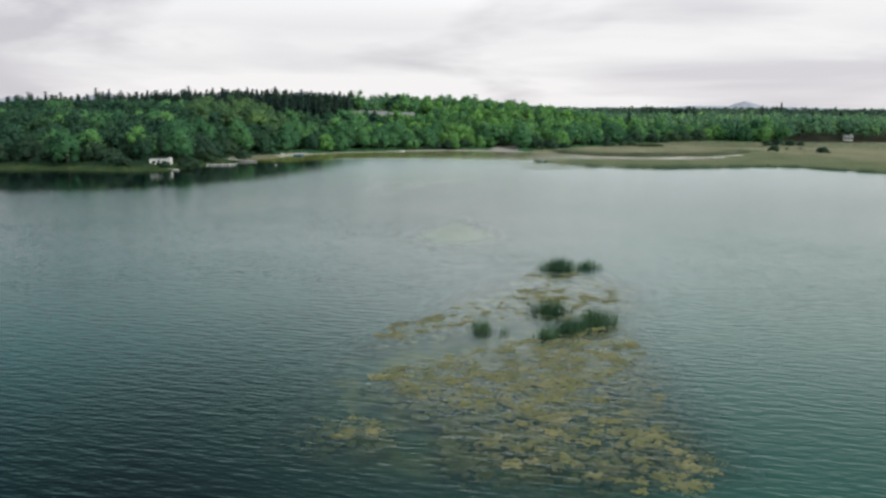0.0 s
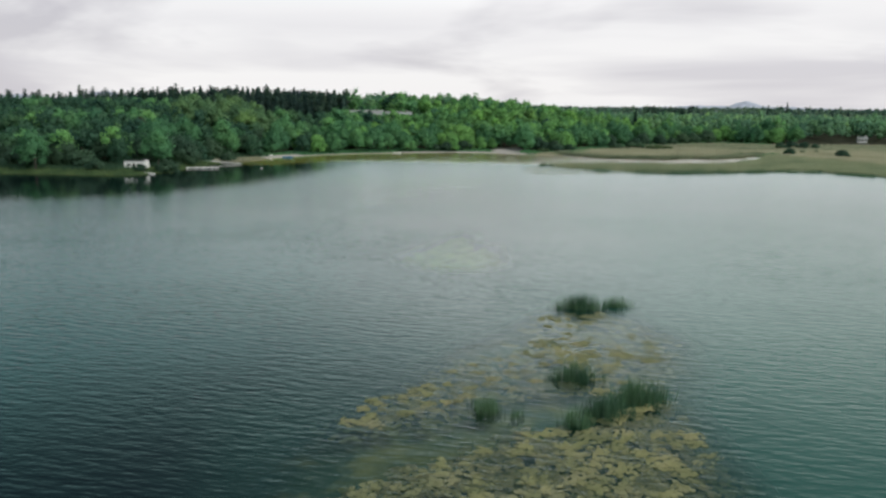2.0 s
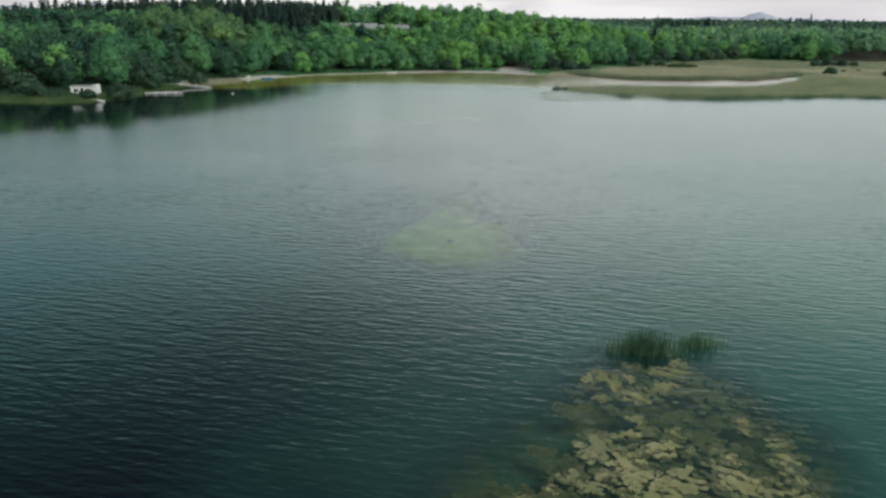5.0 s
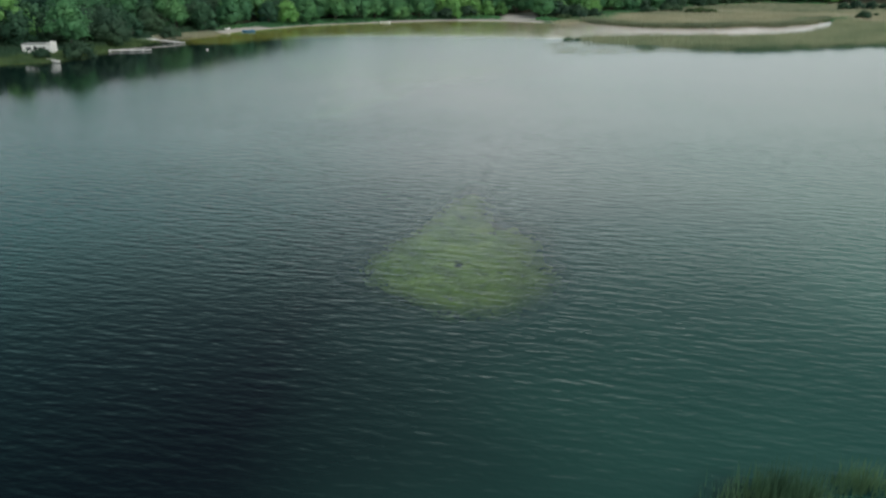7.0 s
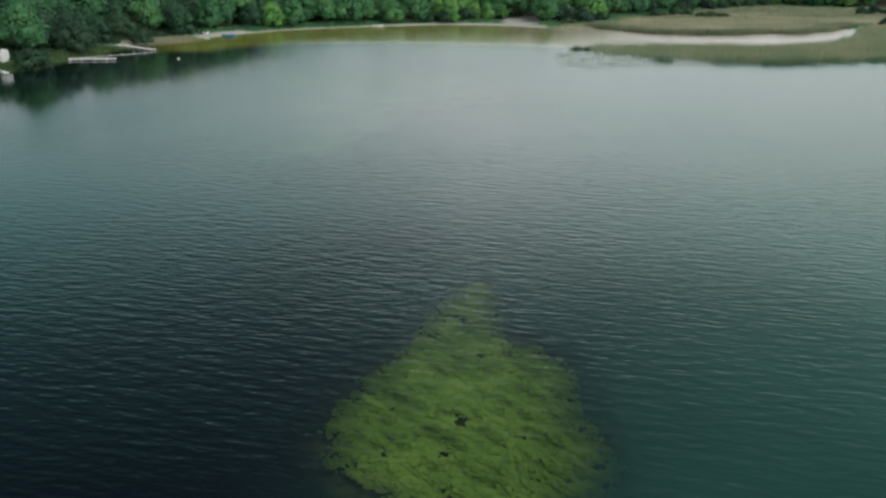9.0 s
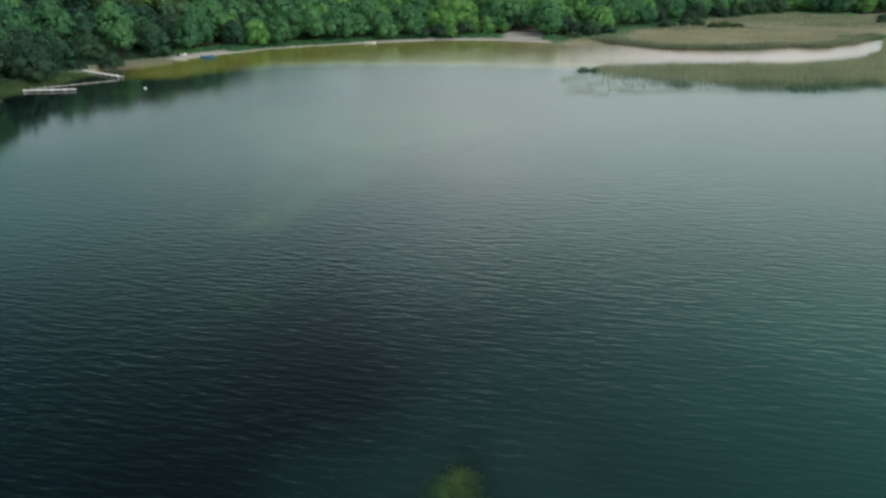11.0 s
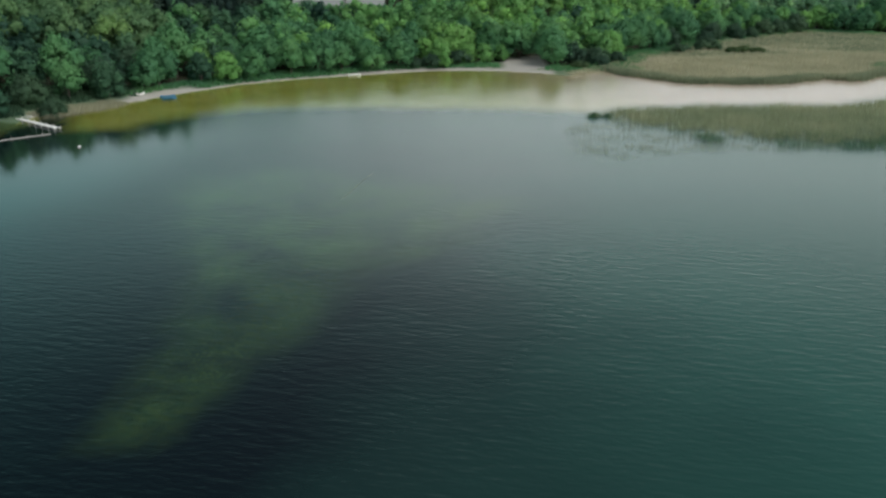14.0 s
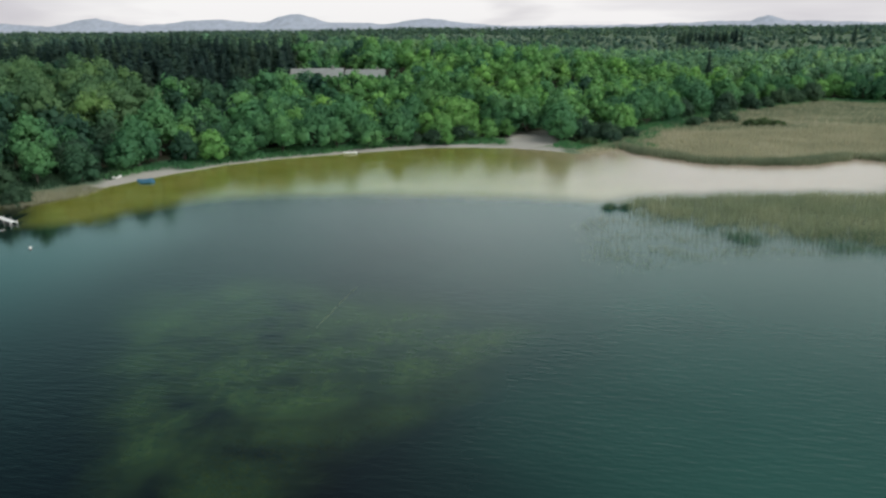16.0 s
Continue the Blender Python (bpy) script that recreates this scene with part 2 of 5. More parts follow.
def water_material():
    m = Nodes("lake_water")
    where = m.where()
    calm = m.tree.nodes.new("ShaderNodeAttribute")
    calm.attribute_name = "ripple"

    def waves(turn, length, width, detail, seed):
        """Crests of the given spacing and length in metres, turned from the x axis."""
        v = m.tree.nodes.new("ShaderNodeMapping")
        v.vector_type = "TEXTURE"
        v.inputs["Location"].default_value = (seed, seed * 2, 0)
        v.inputs["Rotation"].default_value = (0, 0, radians(turn))
        v.inputs["Scale"].default_value = (width, length, 1)
        m.link(where, v.inputs["Vector"])
        return m.noise(v.outputs[0], 1.0, detail, 0.5)

    swell = waves(-13, 0.55, 2.1, 1.0, 3.0)
    cross = waves(-3, 0.38, 1.0, 1.0, 11.0)
    chop = waves(-25, 0.24, 0.42, 2.0, 7.0)
    gusts = m.remap(m.noise(where, 0.03, 2.0), 0.3, 0.7, 0.55, 1.15)
    h = m.maths("ADD", m.maths("MULTIPLY", swell, 0.50), m.maths("ADD", m.maths("MULTIPLY", cross, 0.24), m.maths("MULTIPLY", chop, 0.16)))
    bump = m.add("ShaderNodeBump", Distance=0.11)
    slight = m.add("ShaderNodeBump", Distance=0.06)
    m.link(m.maths("MULTIPLY", gusts, calm.outputs["Fac"]), bump.inputs["Strength"])
    m.link(h, bump.inputs["Height"])
    m.link(m.maths("MULTIPLY", gusts, calm.outputs["Fac"]), slight.inputs["Strength"])
    m.link(h, slight.inputs["Height"])
    fresnel = m.add("ShaderNodeFresnel", IOR=1.36)
    m.link(slight.outputs[0], fresnel.inputs["Normal"])
    gloss = m.add("ShaderNodeBsdfGlossy", Roughness=0.10)
    gloss.inputs["Color"].default_value = (0.93, 0.96, 0.96, 1)
    m.link(bump.outputs[0], gloss.inputs["Normal"])
    # fine chop towards the far shore
    at = m.add("ShaderNodeSeparateXYZ")
    m.link(where, at.inputs[0])
    chop_at = m.tree.nodes.new("ShaderNodeAttribute")
    chop_at.attribute_name = "chop"
    m.link(m.maths("ADD", 0.06, m.maths("MULTIPLY", chop_at.outputs["Fac"], m.remap(at.outputs["Y"], 110, 240, 0.03, 0.19))), gloss.inputs["Roughness"])
    clear = m.add("ShaderNodeBsdfTransparent")
    clear.inputs["Color"].default_value = (0.90, 0.93, 0.88, 1)
    # painted teal murk hides the deep bed, standing in for light scattered in water
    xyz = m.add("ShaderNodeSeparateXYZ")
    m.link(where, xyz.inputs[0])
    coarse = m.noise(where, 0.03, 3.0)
    deep_teal = m.ramp(coarse, (0.35, (0.014, 0.066, 0.056)), (0.65, (0.021, 0.081, 0.067)))
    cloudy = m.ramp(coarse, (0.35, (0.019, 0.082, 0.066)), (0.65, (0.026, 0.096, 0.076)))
    deep_teal = m.mix(m.remap(m.maths("ADD", xyz.outputs["Y"], m.maths("MULTIPLY", coarse, 30.0)), 120, 205), cloudy, deep_teal)
    # shade put into the murk colour: almost black towards the west
    west_dark = m.ramp(coarse, (0.35, (0.0012, 0.0032, 0.0060)), (0.65, (0.0016, 0.008, 0.0095)))
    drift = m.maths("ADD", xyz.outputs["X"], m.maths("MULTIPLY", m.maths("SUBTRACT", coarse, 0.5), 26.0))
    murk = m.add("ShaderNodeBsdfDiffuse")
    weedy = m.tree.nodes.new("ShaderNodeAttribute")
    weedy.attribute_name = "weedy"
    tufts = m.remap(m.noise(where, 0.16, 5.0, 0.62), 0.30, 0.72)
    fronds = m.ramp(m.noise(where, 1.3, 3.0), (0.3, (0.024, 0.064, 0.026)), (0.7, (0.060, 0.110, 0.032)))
    # that painted dark reaches further east up the lake
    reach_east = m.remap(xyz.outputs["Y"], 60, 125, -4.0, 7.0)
    water_hue = m.mix(m.remap(m.maths("SUBTRACT", drift, reach_east), -10, 27), west_dark, deep_teal)
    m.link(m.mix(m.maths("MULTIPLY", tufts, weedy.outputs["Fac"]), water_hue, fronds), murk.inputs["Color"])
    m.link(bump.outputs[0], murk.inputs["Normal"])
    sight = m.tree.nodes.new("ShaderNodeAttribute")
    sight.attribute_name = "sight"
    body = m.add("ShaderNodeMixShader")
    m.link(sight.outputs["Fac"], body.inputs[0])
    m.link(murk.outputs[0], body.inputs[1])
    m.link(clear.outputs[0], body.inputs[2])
    mixed = m.add("ShaderNodeMixShader")
    m.link(fresnel.outputs[0], mixed.inputs[0])
    m.link(body.outputs[0], mixed.inputs[1])
    m.link(gloss.outputs[0], mixed.inputs[2])
    end = m.add("ShaderNodeOutputMaterial")
    m.link(mixed.outputs[0], end.inputs[0])
    return m.mat


GROUND, WATER = ground_material(), water_material()
LEAF = leaf_material("broad_leaves", (0.090, 0.245, 0.132), (0.124, 0.318, 0.149), (0.176, 0.388, 0.163))
LEAF_GREY = leaf_material("willow_leaves", (0.052, 0.119, 0.081), (0.070, 0.144, 0.089), (0.093, 0.176, 0.099))
NEEDLE = leaf_material("spruce_needles", (0.043, 0.092, 0.085), (0.060, 0.122, 0.100), (0.088, 0.156, 0.110), 0.12, 1.6)
# distance haze is put into the leaf colours of the far woods as blue
HAZED_FAR_LEAF = leaf_material("hazed_far_leaves", (0.118, 0.268, 0.180), (0.168, 0.339, 0.198), (0.229, 0.413, 0.208), 0.02)
HAZED_PLAIN_LEAF = leaf_material("hazed_distant_leaves", (0.094, 0.176, 0.145), (0.121, 0.215, 0.163), (0.154, 0.253, 0.171), 0.008)
LEAF_DEEP = leaf_material("dark_broad_leaves", (0.058, 0.153, 0.102), (0.078, 0.190, 0.113), (0.102, 0.222, 0.124))
LEAF_PALE = leaf_material("pale_leaves", (0.122, 0.250, 0.126), (0.154, 0.292, 0.142), (0.186, 0.332, 0.156))
LEAF_LIME = leaf_material("fresh_leaves", (0.160, 0.381, 0.138), (0.222, 0.476, 0.160), (0.281, 0.542, 0.178))
COPPER_LEAF = leaf_material("copper_leaves", (0.060, 0.050, 0.045), (0.080, 0.062, 0.052), (0.10, 0.078, 0.06))
BARK = plain_material("bark", (0.07, 0.06, 0.05), (0.16, 0.14, 0.12), 1.5, 0.9, 0.03)
GRASS = leaf_material("bank_grass", (0.085, 0.150, 0.070), (0.115, 0.190, 0.085), (0.15, 0.225, 0.10), 0.2)
REED = leaf_material("green_reed", (0.068, 0.143, 0.087), (0.093, 0.188, 0.105), (0.128, 0.225, 0.120), 0.3)
MIXED_REED = leaf_material("half_dry_reed", (0.27, 0.32, 0.21), (0.34, 0.38, 0.25), (0.40, 0.42, 0.28), 0.08, 0.6)
DRY_REED = leaf_material("dry_reed", (0.43, 0.42, 0.30), (0.51, 0.49, 0.35), (0.58, 0.55, 0.41), 0.05, 0.5)
LILY = leaf_material("lily_leaf", (0.31, 0.34, 0.17), (0.39, 0.40, 0.21), (0.46, 0.45, 0.27), 0.5, 0.6)
LILY_DEEP = leaf_material("sunken_lily_leaf", (0.213, 0.288, 0.125), (0.288, 0.350, 0.150), (0.362, 0.400, 0.188), 0.5)
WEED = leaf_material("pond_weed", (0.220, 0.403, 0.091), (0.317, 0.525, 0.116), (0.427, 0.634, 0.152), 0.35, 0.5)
# weed on the lake floor: dimming by depth is put into these two colours
WEED_DARK = leaf_material("depth_dimmed_pond_weed", (0.022, 0.050, 0.024), (0.039, 0.077, 0.029), (0.066, 0.110, 0.031), 0.15)
WEED_MID = leaf_material("half_dimmed_pond_weed", (0.052, 0.084, 0.016), (0.072, 0.112, 0.021), (0.096, 0.140, 0.026), 0.15)
WHITE_PAINT = plain_material("white_render", (0.74, 0.74, 0.72), (0.82, 0.82, 0.80), 0.8, 0.7, 0.004)
DARK_GLASS = plain_material("dark_pane", (0.02, 0.025, 0.03), (0.04, 0.045, 0.05), 1.0, 0.1, 0.001)
GREY_ROOF = plain_material("grey_roofing", (0.22, 0.24, 0.23), (0.30, 0.32, 0.31), 0.7, 0.75, 0.01)
PALE_WOOD = plain_material("weathered_planks", (0.36, 0.35, 0.33), (0.52, 0.51, 0.48), 2.0, 0.8, 0.01)
STONE_WALL = plain_material("grey_render", (0.20, 0.20, 0.19), (0.28, 0.28, 0.26), 0.8, 0.85, 0.01)
BLUE_PAINT = plain_material("blue_boat_paint", (0.04, 0.15, 0.25), (0.07, 0.21, 0.33), 2.0, 0.4, 0.003)
# the blue of distance haze is put into the hill colour
HAZED_HILL = plain_material("hazed_far_hill", (0.40, 0.44, 0.52), (0.43, 0.47, 0.55), 0.004, 0.95, 0.05)


# ---- mesh tools ----
def bulk(name, verts, faces, material, smooth=False):
    """An object from arrays: verts (n, 3), faces a list of index arrays of one width each."""
    me = bpy.data.meshes.new(name)
    verts = np.asarray(verts, dtype=np.float32)
    loops = np.concatenate([f.ravel() for f in faces]).astype(np.int32)
    totals = np.concatenate([np.full(len(f), f.shape[1]) for f in faces]).astype(np.int32)
    starts = np.concatenate([[0], np.cumsum(totals)[:-1]]).astype(np.int32)
    me.vertices.add(len(verts))
    me.vertices.foreach_set("co", verts.ravel())
    me.loops.add(len(loops))
    me.loops.foreach_set("vertex_index", loops)
    me.polygons.add(len(totals))
    me.polygons.foreach_set("loop_start", starts)
    me.polygons.foreach_set("loop_total", totals)
    me.polygons.foreach_set("use_smooth", np.full(len(totals), smooth))
    me.update(calc_edges=True)
    me.materials.append(material)
    return new(name, me)


def part(name, bm, material, parent=None, label=""):
    me = bpy.data.meshes.new(name)
    bm.to_mesh(me)
    bm.free()
    me.materials.append(material)
    ob = new(name, me)
    ob.parent = parent
    return tagged(ob, label)


def box(bm, x0, y0, z0, x1, y1, z1, bevel=0.0):
    made = bmesh.ops.create_cube(bm, size=1.0)["verts"]
    bmesh.ops.scale(bm, vec=(x1 - x0, y1 - y0, z1 - z0), verts=made)
    bmesh.ops.translate(bm, vec=((x0 + x1) / 2, (y0 + y1) / 2, (z0 + z1) / 2), verts=made)
    if bevel:
        bmesh.ops.bevel(bm, geom=list({ed for v in made for ed in v.link_edges}), offset=bevel, segments=1, affect="EDGES")
    return bm


class Heap:
    """Gathers many small pieces for one bulk object."""

    def __init__(self):
        self.v, self.f3, self.f4, self.n, self.way = [], [], [], 0, []

    def add(self, verts, tris=None, quads=None, normals=None):
        self.v.append(verts)
        if normals is not None:
            self.way.append(normals)
        if tris is not None and len(tris):
            self.f3.append(tris + self.n)
        if quads is not None and len(quads):
            self.f4.append(quads + self.n)
        self.n += len(verts)

    def make(self, name, material, smooth=False):
        faces = [np.concatenate(f) for f in (self.f3, self.f4) if f]
        ob = bulk(name, np.concatenate(self.v), faces, material, smooth or bool(self.way))
        if self.way:
            # foliage is shaded as the rounded mass that it forms
            way = np.concatenate(self.way).astype(np.float32)
            way /= np.linalg.norm(way, axis=1)[:, None] + 1e-6
            ob.data.attributes.new("custom_normal", "FLOAT_VECTOR", "POINT").data.foreach_set("vector", way.ravel())
            ob.data.update()
        return ob


def ico(level):
    bm = bmesh.new()
    bmesh.ops.create_icosphere(bm, subdivisions=level, radius=1.0)
    v = np.array([p.co[:] for p in bm.verts])
    f = np.array([[p.index for p in q.verts] for q in bm.faces])
    bm.free()
    return v, f


BALL1, BALL2 = ico(1), ico(2)


def inside(px, py, poly):
    """Which of the points lie inside the closed outline."""
    hit = np.zeros(px.shape, bool)
    for (x0, y0), (x1, y1) in zip(poly, poly[1:] + poly[:1]):
        cross = (y0 > py) != (y1 > py)
        with np.errstate(divide="ignore", invalid="ignore"):
            hit ^= cross & (px < (x1 - x0) * (py - y0) / (y1 - y0) + x0)
    return hit


def reach(px, py, poly, closed=True):
    """The distance to an outline."""
    best = np.full(px.shape, 1e9)
    ends = poly[1:] + poly[:1] if closed else poly[1:]
    for (x0, y0), (x1, y1) in zip(poly, ends):
        dx, dy = x1 - x0, y1 - y0
        u = np.clip(((px - x0) * dx + (py - y0) * dy) / (dx * dx + dy * dy), 0, 1)
        best = np.minimum(best, np.hypot(px - x0 - u * dx, py - y0 - u * dy))
    return best


def step(a, b, v):
    u = np.clip((v - a) / (b - a), 0, 1)
    return u * u * (3 - 2 * u)


def wavy(px, py, size, seed=0.0):
    """Smooth uneven values round 0, about +-1, with features of the given size."""
    k = 6.283 / size
    return (np.sin(px * k + 1.7 * np.sin(py * k * 0.7 + seed) + seed) + np.sin(py * k * 1.13 + 1.3 * np.sin(px * k * 0.6 + 2.1 * seed) + 1.9)
            + 0.6 * np.sin((px + py) * k * 1.9 + seed * 3)) / 2.2


# ---- plan of the lake and its shores ----
SHORE = [(-900, -700), (-700, 60), (-420, 150), (-260, 195), (-180, 214), (-128, 221), (-113, 222), (-100, 221), (-88, 219), (-80, 221),
         (-75.5, 227), (-75, 236), (-73.5, 246), (-72, 254), (-71, 264), (-70.5, 271), (-66.5, 278), (-60, 284), (-55.5, 291.5), (-50, 299.5),
         (-42, 309), (-31, 317), (-18, 322.5), (-4.5, 328), (4, 331), (15.5, 331), (24, 330), (35, 324.5), (40, 320), (46, 323.5),
         (52.6, 328), (56, 321), (60, 315), (66, 308.5), (72, 305), (82, 304), (90, 305.5), (101, 312), (107, 308), (122, 319),
         (137, 333), (152, 300), (162, 260), (170, 215), (260, 185), (420, 90), (900, -100), (900, -700)]
SHELF = [(-62, 257), (-54, 257), (-49, 258), (-44.5, 266), (-38.6, 271.5), (-32, 275.5), (-16, 277), (-1, 276.5), (20, 274), (31, 271),
         (37, 269), (46, 273), (60, 275), (76, 275), (88, 274), (106, 284), (122, 299), (140, 333), (150, 340), (40, 340), (-30, 340), (-75, 290)]
MARSH = [(40, 322), (46, 323), (52.6, 327), (56, 320), (66, 307), (82, 302), (101, 310), (122, 318), (137, 331), (150, 300), (160, 255), (168, 212),
         (260, 183), (420, 200), (420, 430), (260, 440), (200, 428), (176, 429), (153, 443), (121, 420), (100.6, 402), (71, 366), (57, 343)]
LILIES = [(-8, 42), (-7, 60), (-2, 68), (1, 75), (10, 88), (14, 91), (20, 90), (25, 79), (20, 66), (19, 40), (11, 35), (3, 37)]
WEEDS = [(5.4, 133), (3.2, 129), (0.4, 122), (-2.4, 117), (-3.4, 114), (-2.6, 110), (3, 105.2), (8, 105), (12.5, 111), (11.2, 116), (11.6, 120), (8, 124), (8.6, 129), (7, 132)]
CLEARING = [(-46, 379), (-6, 379), (-4, 405), (-46, 408)]


def shore_gap(px, py):
    """Metres from the waterline: land positive, lake negative."""
    d = reach(px, py, SHORE)
    return np.where(inside(px, py, SHORE), -d, d)


def level(px, py):
    """Height of the ground, under water too."""
    px, py = np.asarray(px, float), np.asarray(py, float)
    gap = shore_gap(px, py)
    swell = np.interp(px, [-400, -250, -160, -100, -60, -20, 20, 60, 110, 200], [3, 5, 9.5, 12.5, 12, 12, 11, 7, 3, 2])
    back = 1 - 0.6 * step(130, 330, gap)
    land = np.clip(gap * 0.14, 0, 0.8) + swell * step(6, 105, gap) * back + 0.5 * wavy(px, py, 45) * step(10, 40, gap)
    wet = inside(px, py, MARSH)
    land = land + 5.5 * step(640, 1300, py) * (0.8 + wavy(px, py, 800, 2.0))
    rise = step(0, 55, reach(px, py, MARSH))
    land = np.where(px > 40, 0.3 + (land - 0.3) * rise, land)
    land = np.where(wet, 0.25 + 0.12 * wavy(px, py, 17), land)
    land = np.minimum(land, 0.05 + np.maximum(gap, 0) * 0.14 + 30 * step(4, 60, gap))
    shelf = inside(px, py, SHELF)
    rim = reach(px, py, SHELF)
    low = -np.clip(-gap * 0.55, 0.0, 4.0)
    ledge = -np.clip(-gap * 0.06, 0.0, 0.55)
    bed = np.where(shelf, ledge, np.maximum(low, -4.0))
    bed = np.where(shelf, ledge - 0.25 * (1 - step(0, 3, rim)) * (gap < -6), np.minimum(bed, np.where(rim < 8, -0.6 - 0.45 * rim, bed)))
    # shoals that carry the lilies and the bright weed
    for outline in (LILIES, WEEDS):
        inward = np.where(inside(px, py, outline), 1, -1) * reach(px, py, outline)
        bed = np.maximum(bed, -4.0 + 2.75 * step(-9, -1, inward))
    return np.where(gap > 0, np.maximum(land, 0.02), np.minimum(bed, -0.02))


def axis(lo, hi, fine, far_lo, far_hi, growth=1.16):
    mid = list(np.arange(lo, hi + fine / 2, fine))
    s, v = fine, mid[-1]
    right = []
    while v < far_hi:
        s *= growth
        v += s
        right.append(min(v, far_hi))
    s, v, left = fine, mid[0], []
    while v > far_lo:
        s *= growth
        v -= s
        left.append(max(v, far_lo))
    return np.array(left[::-1] + mid + right)


def grid(xs, ys):
    gx, gy = np.meshgrid(xs, ys)
    w = len(xs)
    i = (np.arange(len(ys) - 1)[:, None] * w + np.arange(w - 1)[None]).ravel()
    return gx.ravel(), gy.ravel(), np.stack([i, i + 1, i + w + 1, i + w], 1)


gx, gy, cells = grid(axis(-170, 200, 2.0, -4800, 4800), np.concatenate([axis(40, 136, 3.0, -1500, 136), np.arange(140, 203, 6.0), axis(205, 450, 2.0, 204, 4900)[1:]]))
gz = level(gx, gy)
ground = tagged(bulk("ground", np.stack([gx, gy, gz], 1), [cells], GROUND, True), "grassy lake shore rising to a wooded hill, with a sandy bed", "ground", kind="structure")
gap = shore_gap(gx, gy)
wet = inside(gx, gy, MARSH)
kinds = np.zeros((len(gx), 4), np.float32)
kinds[:, 0] = wet
sandy = (gx > -80) & (gx < 37) & (gy > 268)
strand = np.interp(gx, [-64, -60, -53, -49, -22, -14, 30], [2.0, 4.6, 4.6, 1.3, 1.3, 3.2, 3.2])
kinds[:, 1] = np.where(sandy, 1 - step(strand * 0.6, strand * 1.3, gap + 0.6 * wavy(gx, gy, 9)), 0) * (gap < 9)
kinds[:, 1] = np.maximum(kinds[:, 1], 1.0 * ((gx > 24) & (gx < 37) & (gy > 330) & (gy < 350)))
kinds[:, 2] = step(10, 14, gap) * (1 - step(250, 400, gap))
kinds[:, 3] = 1
tint = ground.data.attributes.new("kind", "FLOAT_COLOR", "POINT")
tint.data.foreach_set("color", kinds.ravel())

# the lake
lx, ly, sheets = grid(axis(-90, 140, 2.0, -1000, 1000), axis(30, 340, 2.0, -750, 420))
water = tagged(bulk("water", np.stack([lx, ly, np.zeros_like(lx)], 1), [sheets], WATER, True), "dark green rippled lake water", "water", kind="structure")
lee = [(-400, 60), (-160, 150), (-97, 172), (-75, 179), (-64, 187), (-55, 202), (-49, 219), (-44, 250), (-50, 275), (-54, 300), (-70, 500), (-400, 500)]
d = reach(lx, ly, lee)
ripple = np.where(inside(lx, ly, lee), 0.28, 0.28 + 0.72 * step(0, 26, d)) * (1 - 0.5 * step(125, 215, ly))
chop = np.where(inside(lx, ly, lee), 0.1, 0.1 + 0.9 * step(0, 22, d)) * np.where(inside(lx, ly, SHELF), 1 - 0.5 * step(0, 8, reach(lx, ly, SHELF)), 1)
THICK_WEEDS = [(-15, 162), (-15, 176), (-14, 188), (-10, 196), (-3, 196), (4, 199), (12, 204), (12, 198), (4, 191), (-1, 187), (-2.5, 177), (-6, 173), (-9, 163)]
DEEP_WEEDS = [(-15, 162), (-17, 186), (-25, 205), (-32, 224), (-17, 232), (8, 224), (21, 212), (12, 198), (2, 189), (-3, 175), (-7, 170)]
sight = np.zeros(lx.shape)
for outline, outer, soft, most in ((SHELF, -7.0, 6.0, 1.0), (LILIES, -0.3, 4.0, 0.84), (WEEDS, -0.6, 3.0, 0.95), (THICK_WEEDS, -2.0, 5.0, 0.34)):
    inward = np.where(inside(lx, ly, outline), 1, -1) * reach(lx, ly, outline)
    sight = np.maximum(sight, most * step(outer, soft, inward + 0.12 * soft * wavy(lx, ly, 17, 2.0)))
weedy = np.where(inside(lx, ly, DEEP_WEEDS), step(-1, 7, reach(lx, ly, DEEP_WEEDS)), 0) * 0.85
weedy = np.maximum(weedy, np.where(inside(lx, ly, THICK_WEEDS), step(-1, 4, reach(lx, ly, THICK_WEEDS)), 0))
faint = [(-14, 143), (-7.5, 142), (-6.5, 150), (-9, 154), (-14, 152)]
weedy = np.maximum(weedy, 0.27 * np.where(inside(lx, ly, faint), step(-1, 4, reach(lx, ly, faint)), 0))
water.data.attributes.new("weedy", "FLOAT", "POINT").data.foreach_set("value", weedy.astype(np.float32))
near = shore_gap(lx, ly)
sight = np.maximum(sight, 1 - step(1.0, 5.0, -near))
water.data.attributes.new("sight", "FLOAT", "POINT").data.foreach_set("value", sight.astype(np.float32))
water.data.attributes.new("chop", "FLOAT", "POINT").data.foreach_set("value", chop.astype(np.float32))
water.data.attributes.new("ripple", "FLOAT", "POINT").data.foreach_set("value", ripple.astype(np.float32))

